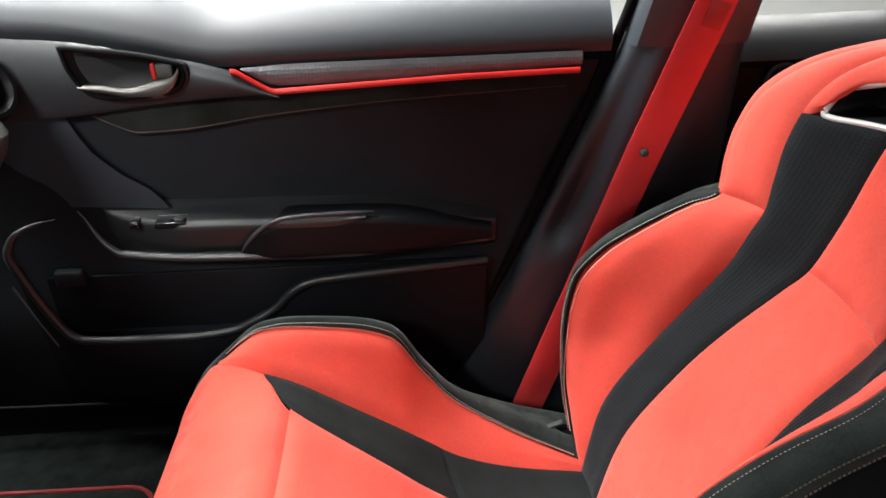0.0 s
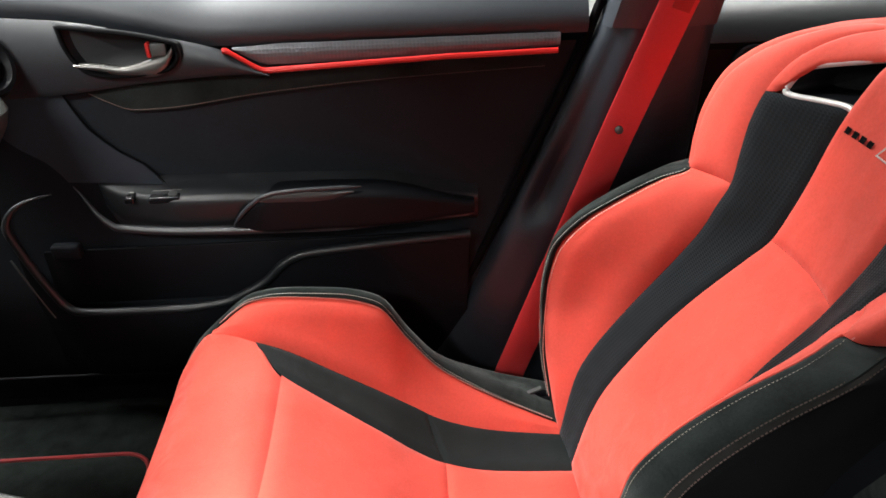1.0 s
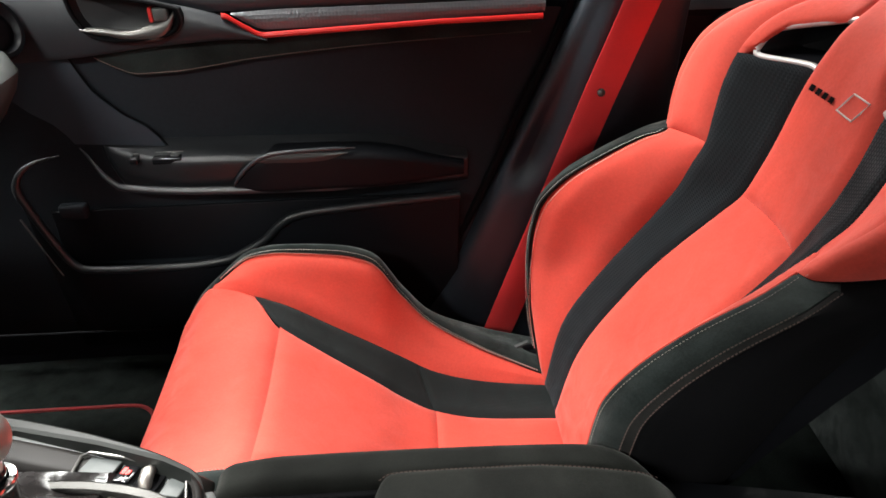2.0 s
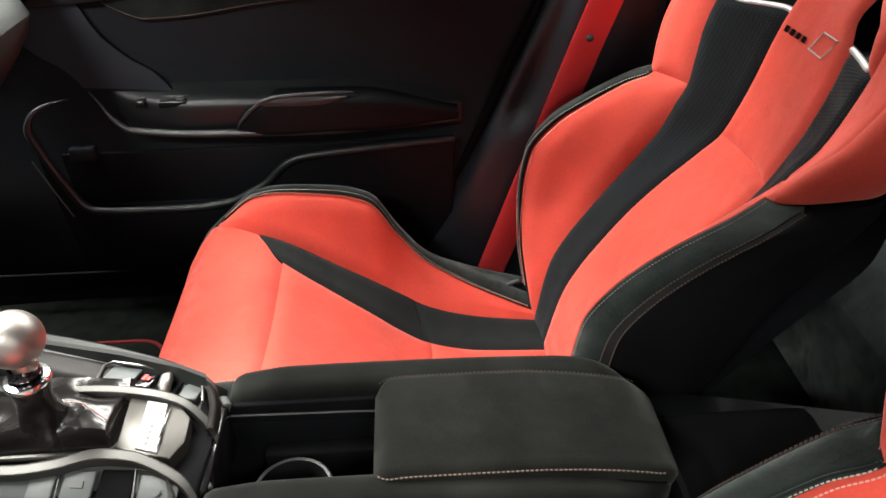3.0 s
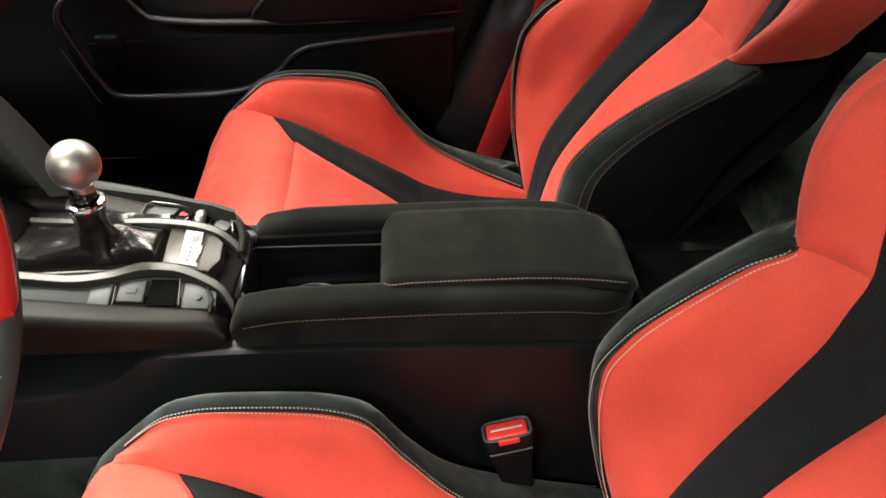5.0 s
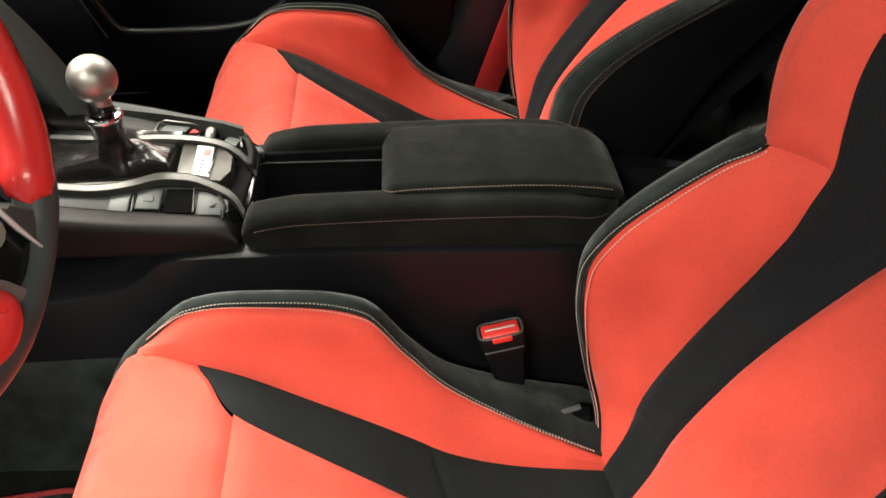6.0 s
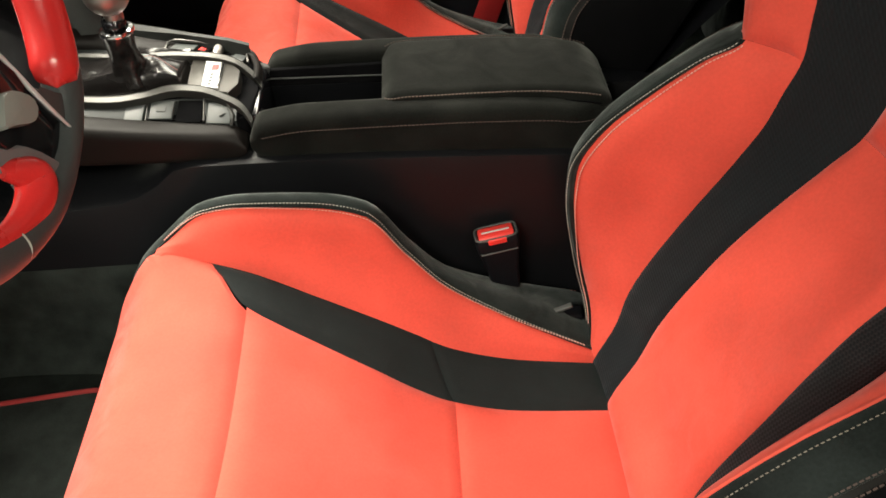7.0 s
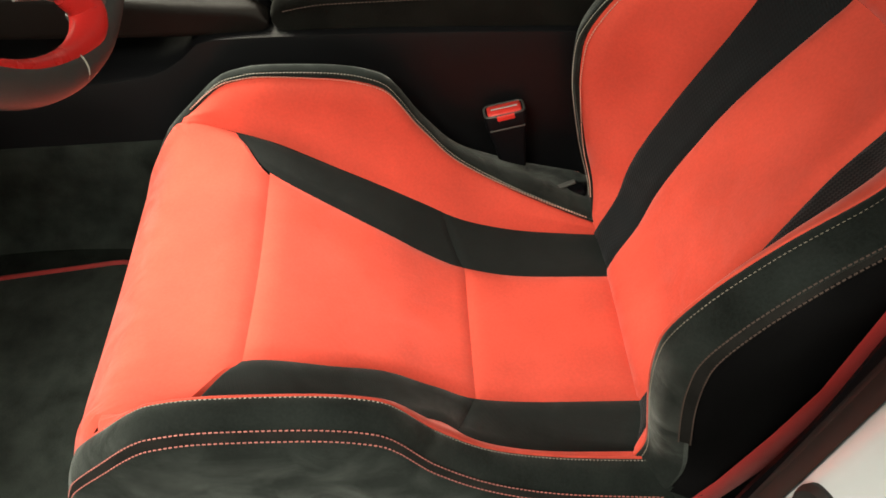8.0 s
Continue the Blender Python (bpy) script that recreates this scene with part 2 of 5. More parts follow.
def puffed(fn, nu, nv, puff=0.004, width=0.012, out=None):
    """Grid of fn(u, v), swollen between its edges along its normal, so that seams lie in grooves."""
    g = np.array([[fn(i / nu, j / nv) for j in range(nv + 1)] for i in range(nu + 1)], float)
    du = np.gradient(g, axis=0)
    dv = np.gradient(g, axis=1)
    n = np.cross(du, dv)
    n /= np.maximum(np.linalg.norm(n, axis=2, keepdims=True), 1e-9)
    if out is not None and np.sum(n * np.asarray(out)) < 0:
        n = -n
    lu = np.concatenate([np.zeros((1, nv + 1)), np.cumsum(np.linalg.norm(np.diff(g, axis=0), axis=2), axis=0)])
    lv = np.concatenate([np.zeros((nu + 1, 1)), np.cumsum(np.linalg.norm(np.diff(g, axis=1), axis=2), axis=1)], axis=1)
    e = np.minimum(np.minimum(lu, lu[-1:] - lu), np.minimum(lv, lv[:, -1:] - lv))
    q = np.clip(e / width, 0, 1)
    g += n * (puff * (1 - (1 - q) ** 2.2) - 0.0015 * (q < 0.02))[..., None]
    return g


def tube(points, radius, sides=8, closed=False, flat=1.0, bm=None, side=(0.31, 0.17, 0.93)):
    """A round strand along points; radius may be a list."""
    bm = bm or bmesh.new()
    pts = [Vector(p) for p in points]
    n = len(pts)
    rings = []
    ref = Vector(side)
    for i, p in enumerate(pts):
        a = pts[(i - 1) % n] if closed or i else p
        b = pts[(i + 1) % n] if closed or i < n - 1 else p
        d = (b - a).normalized()
        s = d.cross(ref).normalized()
        w = s.cross(d)
        r = radius[i] if isinstance(radius, (list, tuple)) else radius
        rings.append([bm.verts.new(p + (s * math.cos(k * math.tau / sides) + w * math.sin(k * math.tau / sides) * flat) * r) for k in range(sides)])
    for i in range(n if closed else n - 1):
        ra, rb = rings[i], rings[(i + 1) % n]
        for k in range(sides):
            bm.faces.new((ra[k], ra[(k + 1) % sides], rb[(k + 1) % sides], rb[k]))
    if not closed:
        bm.faces.new(rings[0][::-1])
        bm.faces.new(rings[-1])
    return bm


def box(x0, x1, y0, y1, z0, z1, bevel=0.004, segs=3, bm=None):
    """A block with rounded edges."""
    b = bmesh.new()
    bmesh.ops.create_cube(b, size=1)
    for v in b.verts:
        v.co = Vector(((x0 + x1) / 2 + v.co.x * (x1 - x0), (y0 + y1) / 2 + v.co.y * (y1 - y0), (z0 + z1) / 2 + v.co.z * (z1 - z0)))
    if bevel:
        bmesh.ops.bevel(b, geom=b.edges[:], offset=bevel, segments=segs, affect="EDGES", profile=0.5)
    if bm is None:
        return b
    me = bpy.data.meshes.new("tmp")
    b.to_mesh(me)
    b.free()
    bm.from_mesh(me)
    bpy.data.meshes.remove(me)
    return bm


def turned(bm, m):
    bmesh.ops.transform(bm, matrix=m, verts=bm.verts)
    return bm


def lathe(profile, sides=40, centre=(0, 0, 0)):
    """A turned body from (radius, height) pairs."""
    return sheet([[(centre[0] + r * math.cos(k * math.tau / sides), centre[1] + r * math.sin(k * math.tau / sides), centre[2] + z) for k in range(sides)] for r, z in profile], close_v=True)


def resample(points, step):
    p = np.asarray(points, float)
    d = np.concatenate([[0], np.cumsum(np.linalg.norm(np.diff(p, axis=0), axis=1))])
    n = max(2, int(d[-1] / step) + 1)
    t = np.linspace(0, d[-1], n)
    return np.stack([np.interp(t, d, p[:, k]) for k in range(3)], axis=1)


def stitches(points, up, pitch=0.0042, length=0.0028, r=0.0006):
    """Thread dashes along a line, lifted a hair along up."""
    q = resample(points, pitch)
    bm = bmesh.new()
    up = np.asarray(up, float)
    ups = np.broadcast_to(up, q.shape) if up.ndim == 1 else np.stack([np.interp(np.linspace(0, 1, len(q)), np.linspace(0, 1, len(up)), up[:, k]) for k in range(3)], axis=1)
    for i in range(len(q) - 1):
        d = q[i + 1] - q[i]
        d /= np.linalg.norm(d)
        u = ups[i]
        s = np.cross(d, u)
        s /= max(np.linalg.norm(s), 1e-9)
        a, b = q[i], q[i] + d * length
        vs = [bm.verts.new(a + s * r), bm.verts.new(a + u * r * 1.3), bm.verts.new(a - s * r), bm.verts.new(b + s * r), bm.verts.new(b + u * r * 1.3), bm.verts.new(b - s * r)]
        for f in ((0, 1, 4, 3), (1, 2, 5, 4), (0, 3, 5, 2), (0, 2, 1), (3, 4, 5)):
            bm.faces.new([vs[k] for k in f])
    return bm


# ---- made-up hall, added round the car to enclose and bounce the light ----
def hall():
    piece("hall_floor", box(-6, 6, -6, 6.5, -0.3, -0.16, 0), CONCRETE, "added plain grey floor under the car", "floor", "structure")
    piece("hall_ceiling", box(-6, 6, -6, 6.5, 3.05, 3.2, 0), WALL, "added plain white ceiling over the car", "ceiling", "structure")
    for nm, b in (("wall_front", (-6.2, -6, -6, 6.5)), ("wall_rear", (6, 6.2, -6, 6.5)), ("wall_near", (-6.2, 6.2, -6.2, -6)), ("wall_far", (-6.2, 6.2, 6.5, 6.7))):
        # the near wall is darker only to throw less light into the cabin
        dark = nm == "wall_near"
        piece(nm, box(*b, -0.3, 3.2, 0), WALL_DARK if dark else WALL, "added grey wall, dark to cut bounced light" if dark else "added plain white wall round the car", "wall", "structure")


hall()

CAR = 0.40  # the car's middle line


# ---- car shell ----
def shell():
    floor = sheet([[(x, y, 0.17 + 0.02 * math.sin(x * 9) * math.sin(y * 7) * 0.2) for y in np.linspace(-0.30, 1.13, 30)] for x in np.linspace(-1.15, 1.6, 50)])
    bmesh.ops.solidify(floor, geom=floor.faces[:], thickness=0.03)
    piece("car_floor", floor, CARPET, "black carpeted car floor with fine pile", "floor", "structure")
    roof = sheet([[(x, y, 1.30 + 0.05 * (1 - ((y - CAR) / 0.62) ** 2) - 0.03 * ((x - 0.4) / 0.9) ** 2) for y in np.linspace(-0.2, 1.0, 16)] for x in np.linspace(-0.45, 1.5, 20)])
    bmesh.ops.solidify(roof, geom=roof.faces[:], thickness=0.03)
    piece("car_roof", roof, HEADLINER, "black cloth headliner under the car roof", "ceiling", "structure")
    # front bulkhead and dash mass, parcel wall behind the rear seat
    piece("bulkhead", box(-1.2, -1.12, -0.32, 1.12, -0.05, 0.85, 0.01), PLASTIC, "black front bulkhead of the footwells", "wall", "structure")
    piece("rear_bulkhead", box(1.55, 1.62, -0.32, 1.12, -0.05, 0.95, 0.01), PLASTIC, "black rear wall of the cabin", "wall", "structure")
    piece("body_side_far", box(0.05, 1.5, 1.155, 1.175, 0.1, 0.80, 0.002), PLASTIC, "dark body side behind the door trims", "wall", "structure")
    for nm, y in (("sill_far", 1.12), ("sill_near", -0.36)):
        piece(nm, box(-1.1, 1.6, y, y + 0.07, -0.05, 0.27, 0.015), PLASTIC, "black plastic door sill cover", "sill", "structure")
    for nm, y in (("a_pillar_far", 1.05), ("a_pillar_near", -0.25)):
        s = -0.09 if y > CAR else 0.09
        piece(nm, tube([(-1.0, y, 0.82), (-0.72, y + s * 0.5, 1.06), (-0.42, y + s, 1.28)], 0.04, 10), HEADLINER, "black trimmed windscreen pillar", "pillar", "structure")
    for nm, y, s in (("roof_rail_far", 1.0, 1), ("roof_rail_near", -0.2, -1)):
        piece(nm, tube([(-0.45, y, 1.27), (0.3, y + 0.02 * s, 1.31), (1.5, y, 1.26)], 0.04, 10), HEADLINER, "black trimmed roof rail above the doors", "rail", "structure")


shell()


# ---- seats ----
# cushion stations from under the front lip to the crook: x, z in the middle, then y and z at the panel lines
CUSHION = np.array([
    (-0.298, 0.190, 0.140, 0.190, 0.190, 0.190, 0.205, 0.190),
    (-0.319, 0.270, 0.140, 0.270, 0.190, 0.270, 0.210, 0.268),
    (-0.311, 0.328, 0.150, 0.331, 0.190, 0.336, 0.212, 0.334),
    (-0.282, 0.370, 0.165, 0.377, 0.190, 0.388, 0.215, 0.386),
    (-0.240, 0.392, 0.198, 0.420, 0.203, 0.428, 0.218, 0.428),
    (-0.183, 0.394, 0.192, 0.411, 0.196, 0.414, 0.221, 0.471),
    (-0.140, 0.380, 0.144, 0.391, 0.190, 0.400, 0.222, 0.477),
    (-0.060, 0.333, 0.121, 0.341, 0.179, 0.357, 0.222, 0.472),
    (0.000, 0.296, 0.107, 0.303, 0.169, 0.326, 0.221, 0.455),
    (0.045, 0.266, 0.098, 0.272, 0.161, 0.302, 0.217, 0.390),
    (0.090, 0.246, 0.090, 0.250, 0.151, 0.280, 0.206, 0.338),
    (0.165, 0.238, 0.078, 0.240, 0.141, 0.262, 0.180, 0.300),
    (0.284, 0.236, 0.070, 0.238, 0.133, 0.250, 0.142, 0.257),
])
# backrest stations from the crook up: middle x, z; then y, x, z at the panel lines
BACK = np.array([
    (0.278, 0.230, 0.082, 0.277, 0.231, 0.135, 0.268, 0.252, 0.143, 0.266, 0.260),
    (0.315, 0.352, 0.090, 0.310, 0.355, 0.146, 0.292, 0.362, 0.205, 0.250, 0.375),
    (0.377, 0.450, 0.090, 0.370, 0.455, 0.150, 0.352, 0.462, 0.215, 0.247, 0.460),
    (0.417, 0.502, 0.088, 0.410, 0.508, 0.150, 0.390, 0.513, 0.216, 0.256, 0.530),
    (0.456, 0.545, 0.086, 0.447, 0.548, 0.150, 0.420, 0.553, 0.214, 0.290, 0.580),
    (0.492, 0.580, 0.084, 0.482, 0.583, 0.148, 0.446, 0.595, 0.212, 0.345, 0.617),
    (0.516, 0.612, 0.080, 0.507, 0.612, 0.147, 0.460, 0.630, 0.210, 0.400, 0.645),
    (0.530, 0.650, 0.078, 0.522, 0.650, 0.148, 0.474, 0.660, 0.203, 0.438, 0.662),
    (0.542, 0.692, 0.076, 0.535, 0.692, 0.156, 0.482, 0.698, 0.215, 0.447, 0.700),
    (0.554, 0.740, 0.074, 0.547, 0.740, 0.161, 0.490, 0.742, 0.224, 0.458, 0.738),
    (0.563, 0.775, 0.070, 0.557, 0.777, 0.160, 0.502, 0.780, 0.222, 0.475, 0.778),
    (0.576, 0.812, 0.064, 0.571, 0.815, 0.155, 0.530, 0.820, 0.213, 0.510, 0.812),
    (0.597, 0.840, 0.064, 0.592, 0.842, 0.140, 0.572, 0.846, 0.188, 0.562, 0.838),
    (0.630, 0.862, 0.080, 0.628, 0.863, 0.110, 0.622, 0.862, 0.150, 0.625, 0.852),
])
# the outboard side stays wide towards the crook
CUSHION_NEAR = CUSHION.copy()
CUSHION_NEAR[10:, 2:] = [(0.096, 0.252, 0.172, 0.272, 0.210, 0.345), (0.098, 0.242, 0.180, 0.252, 0.204, 0.302), (0.104, 0.240, 0.182, 0.248, 0.200, 0.272)]
CUSHION_NEAR[6:10, 2] = (0.130, 0.110, 0.099, 0.095)
CUSHION_NEAR[9:, 2] = (0.101, 0.109, 0.113, 0.118)
CUSHION_NEAR[10:, 4] += 0.006
CUSHION_NEAR[10:, 6] += 0.006
# the side towards the driver's door: wide at the foot, slimmer at the shoulder
BACK_NEAR = BACK.copy()
BACK_NEAR[:3, 2] = (0.118, 0.108, 0.098)
BACK_NEAR[:2, 5:] = [(0.196, 0.250, 0.258, 0.203, 0.243, 0.262), (0.160, 0.285, 0.362, 0.213, 0.245, 0.375)]
BACK_NEAR[4:11, 2] = (0.078, 0.073, 0.070, 0.076, 0.083, 0.087, 0.085)
BACK_NEAR[6:12, 5] -= (0.010, 0.010, 0.006, 0.006, 0.006, 0.004)
BACK_NEAR[6:12, 6] += (0.010, 0.020, 0.032, 0.040, 0.042, 0.026)
BACK_NEAR[5:12, 8] -= (0.006, 0.013, 0.021, 0.015, 0.011, 0.008, 0.004)
BACK_NEAR[6:12, 9] += (0.006, 0.012, 0.028, 0.046, 0.056, 0.042)
CU = tuple(range(len(CUSHION)))
BA = tuple(range(len(BACK)))
CUSHION_COLUMNS = [[tuple(column) for column in table.T.tolist()] for table in (CUSHION_NEAR, CUSHION)]
BACK_COLUMNS = [[tuple(column) for column in table.T.tolist()] for table in (BACK_NEAR, BACK)]


def cushion_x_to_v(x):
    return float(np.interp(x, CUSHION[3:, 0], CU[3:]))


@functools.lru_cache(maxsize=20000)
def cushion_row(v, sy=1):
    return [pch(CU, column, v) for column in CUSHION_COLUMNS[sy > 0]]


def cushion_at(v, y):
    """Point of the cushion's top at station v, y from its middle (to either side)."""
    x, zm, ya, za, yb, zb, yc, zc = cushion_row(v, 1 if y >= 0 else -1)
    z = float(pch([-0.02, 0, ya, max(yb, ya + 0.002), max(yc, ya + 0.006)], [zm + 0.0005, zm, za, zb, zc], abs(y)))
    return (x, y, z)


def cushion_line(v, k, sy=1):
    """y of panel line k (0 middle, 1 stripe inside, 2 stripe outside, 3 piping)."""
    return 0.0 if k == 0 else cushion_row(v, 1 if sy > 0 else -1)[2 * k]


def cushion_face(v, w, sy=1):
    """Between stripe and piping, w from 0 to 1, slightly hollow low and full near the piping."""
    x, zm, ya, za, yb, zb, yc, zc = cushion_row(v, sy)
    return (x, yb + (yc - yb) * w ** 0.8, zb + (zc - zb) * w ** 1.15)


def cushion_outer(v, w, sy=1):
    """Outside of the bolster from the piping over and down to the base."""
    x, zm, ya, za, yb, zb, yc, zc = cushion_row(v, sy)
    edge = 0.259 if v > 3 else 0.259 - 0.02 * (3 - v) / 3
    fall = 0.05 * min(1, max(0.0, (zc - 0.26) / 0.2))
    base = min(0.19, zc - 0.03)
    ys = [yc, yc + 0.3 * (edge - yc), yc + 0.75 * (edge - yc), edge, edge + 0.004, edge - 0.004]
    zs = [zc, zc + 0.003, zc - 0.008, zc - 0.012 - 0.5 * fall, zc - 0.02 - fall - 0.02, base - 0.01]
    ks = [0, 0.16, 0.33, 0.46, 0.60, 1]
    x += (0.030 if sy < 0 else 0.012) * max(0.0, 1 - v / 3.2)
    return (x, float(np.interp(w, ks, ys)) if w > 0.46 else pch(ks, ys, float(w)), pch(ks, zs, float(w)))


@functools.lru_cache(maxsize=20000)
def back_row(s, sy=1):
    return [pch(BA, column, s) for column in BACK_COLUMNS[sy > 0]]


def back_at(s, y):
    """Point of the backrest's front at station s, y from its middle (to either side)."""
    xm, zm, ya, xa, za, yb, xb, zb, yc, xc, zc = back_row(s, 1 if y >= 0 else -1)
    ks = [-0.02, 0, ya, max(yb, ya + 0.002), max(yc, ya + 0.006)]
    return (pch(ks, [xm + 0.0005, xm, xa, xb, xc], abs(y)), y, pch(ks, [zm, zm, za, zb, zc], abs(y)))


def back_face(s, w, sy=1):
    xm, zm, ya, xa, za, yb, xb, zb, yc, xc, zc = back_row(s, sy)
    k = w ** 1.1
    return (xb + (xc - xb) * k, yb + (yc - yb) * w ** 0.8, zb + (zc - zb) * k)


def back_outer(s, w, sy=1):
    """Outside of the backrest from the piping round to the shell behind."""
    xm, zm, ya, xa, za, yb, xb, zb, yc, xc, zc = back_row(s, sy)
    lean = min(1.0, s / 3)
    rx, rz = 0.90, -0.10 + 0.13 * lean
    deep = max(0.06, (xm + 0.06) - xc)
    ks = [0, 0.14, 0.30, 0.5, 1]
    wide = 0.04 if s < 7 else 0.03
    ys = [yc, yc + 0.55 * wide, yc + wide, yc + wide + 0.006, yc + wide - 0.02]
    ds = [0, 0.008, 0.04, 0.09 if deep > 0.13 else 0.6 * deep, deep]
    d = pch(ks, ds, w)
    rise = 0.0
    if sy < 0:
        rise = 0.009 * min(1.0, d / 0.10) * math.exp(-((s - 7.0) / 1.2) ** 2)
    return (xc + d * rx, pch(ks, ys, w), zc + d * rz + rise)


def seat(label, where, settle=None):
    """One bucket seat. settle: turn (degrees) and shift of the backrest above the crook."""
    root = thing("car_seat", label, "car seat", "front seats")
    root.matrix_world = where
    cushion = bpy.data.objects.new("cushion", None)
    backrest = bpy.data.objects.new("backrest", None)
    for o in (cushion, backrest):
        scene.collection.objects.link(o)
        o.parent = root
    def skin(name, fn, nu, nv, mat, parent, puff=0.004, width=0.014, out=(0, 0, 1), label=""):
        return part(name, sheet(puffed(fn, nu, nv, puff, width, out)), mat, parent, label)

    vs2 = cushion_x_to_v(-0.140)
    vs3 = cushion_x_to_v(0.092)

    def front(u, w):
        y = (2 * w - 1)
        ya = abs(y)
        ymax = cushion_line(5, 2)
        lo, lim = 5.0, vs2
        if ya * ymax > cushion_line(vs2, 1):
            for _ in range(18):
                mid = (lo + lim) / 2
                lo, lim = (mid, lim) if cushion_line(mid, 1) > ya * ymax else (lo, mid)
        v = u * lim
        edge = min(1.0, max(0.0, (v - 3.5) / 0.6))
        p = cushion_at(v, y * (cushion_line(v, 3) * (1 - edge) + cushion_line(v, 2) * edge))
        corner = max(0.0, (ya - 0.6) / 0.4) ** 2 * max(0.0, 1 - v / 3.2)
        return (p[0] + corner * (0.030 if y < 0 else 0.012), p[1], p[2])

    skin("front_panel", front, 34, 60, RED, cushion, 0.003, 0.007)
    skin("middle_panel", lambda u, w: cushion_at(vs2 + u * (vs3 - vs2), (2 * w - 1) * cushion_line(vs2 + u * (vs3 - vs2), 1, 2 * w - 1)), 24, 24, RED, cushion, 0.004, 0.012)
    skin("rear_panel", lambda u, w: cushion_at(vs3 + u * (12 - vs3), (2 * w - 1) * cushion_line(vs3 + u * (12 - vs3), 1, 2 * w - 1)), 20, 24, RED, cushion, 0.005, 0.02)
    for sy in (1, -1):
        def stripe(u, w, v0, v1, skew0, skew1):
            a = v0 + u * (v1 - v0) + (1 - w) * ((1 - u) * skew0 + u * skew1)
            y0, y1 = cushion_line(a, 1, sy), cushion_line(a, 2, sy)
            return cushion_at(a, sy * (y0 + w * (y1 - y0)))
        skin("stripe_front", lambda u, w: stripe(u, w, 5.02, 9.5, 0, 0.5), 36, 8, CUSHION_CLOTH, cushion, 0.003, 0.008, label="black ribbed cloth stripe")
        skin("stripe_rear", lambda u, w: stripe(u, w, 9.5, 12, 0.5, 0), 16, 8, CUSHION_CLOTH, cushion, 0.003, 0.008, label="black cloth stripe")

        def bolster(u, w):
            v = 3.75 + u * 8.25
            p = cushion_face(v, w * (0.965 if sy > 0 else 1), sy)
            return (p[0], sy * p[1], p[2])
        if sy > 0:
            skin("bolster_border", lambda u, w: (lambda p: (p[0], p[1], p[2] + 0.001))(cushion_face(3.75 + u * 8.25, 0.965 + 0.035 * w)), 48, 5, BLACK_SUEDE, cushion, 0.003, 0.006, (0, -0.3, 1), "black suede border")
        skin("bolster", bolster, 48, 16, RED, cushion, 0.007, 0.03, (0, -sy, 0.4))
        skin("bolster_side", lambda u, w: (lambda p: (p[0], sy * p[1], p[2]))(cushion_outer(u * 12, w, sy)), 60, 26, BLACK_SUEDE, cushion, 0.002, 0.006, (0, sy, 0.3), "black suede bolster side")
        vv = np.linspace(3.7, 12, 90)
        pipe = [(lambda p: (p[0], sy * (p[1] + 0.001), p[2] + 0.001))(cushion_face(v, 1, sy)) for v in vv]
        part("piping", tube(pipe, 0.0018, 8), RED if sy < 0 else BLACK_SUEDE, cushion, "red rolled edge" if sy < 0 else "")
        ins = [(lambda p: (p[0], sy * p[1], p[2] + 0.0055))(cushion_face(v, 0.925, sy)) for v in vv[(4 if sy > 0 else 18):-2]]
        if sy > 0:
            part("inner_stitching", stitches(ins, (0, -sy * 0.6, 0.8), 0.0040, 0.0026, 0.0008), PINK_THREAD, cushion, "pale red stitching")
        outs = [(lambda p: (p[0], sy * p[1], p[2] + (0.0048 if sy > 0 else 0.0030)))(cushion_face(v, 0.985) if sy > 0 else cushion_outer(v, 0.06, sy)) for v in vv[4:-2]]
        part("edge_stitching", stitches(outs, (0, 0, 1), 0.0040, 0.0022 if sy > 0 else 0.0019, 0.00065 if sy > 0 else 0.0006), WHITE_THREAD, cushion, "pale edge stitching")
        ww = np.linspace(2.2, 11.9, 90)
        tape = [[(lambda p: (p[0], sy * (p[1] + 0.0026), p[2] + 0.0032))(cushion_outer(v, q, sy)) for q in (np.array((0.325, 0.345, 0.365, 0.385)) + (0.18 if sy > 0 else 0))] for v in ww]
        part("seam_tape", sheet(tape), BROWN_TAPE, cushion)
        for q in ((0.505, 0.565) if sy > 0 else (0.325, 0.385)):
            line = [(lambda p: (p[0], sy * (p[1] + 0.0032), p[2] + 0.0040))(cushion_outer(v, q, sy)) for v in ww]
            part("double_stitching", stitches(line, (0, sy * 0.7, 0.7), 0.0046, 0.0028, 0.00068), RED_THREAD, cushion, "double row of red stitching")
    base = box(-0.27, 0.30, -0.235, 0.235, 0.17, 0.235, 0.015)
    part("seat_base", base, PLASTIC, cushion)

    # backrest
    s_seam = 6.0
    skin("lower_panel", lambda u, w: back_at(u * s_seam, (2 * w - 1) * back_row(u * s_seam, 1 if w >= 0.5 else -1)[2]), 48, 20, RED, backrest, 0.006, 0.016, (-1, 0, 0.5))
    top = 13.0
    skin("upper_panel", lambda u, w: back_at(s_seam + u * (top - s_seam), (2 * w - 1) * back_row(s_seam + u * (top - s_seam), 1 if w >= 0.5 else -1)[2]), 44, 20, RED, backrest, 0.006, 0.016, (-1, 0, 0.5))
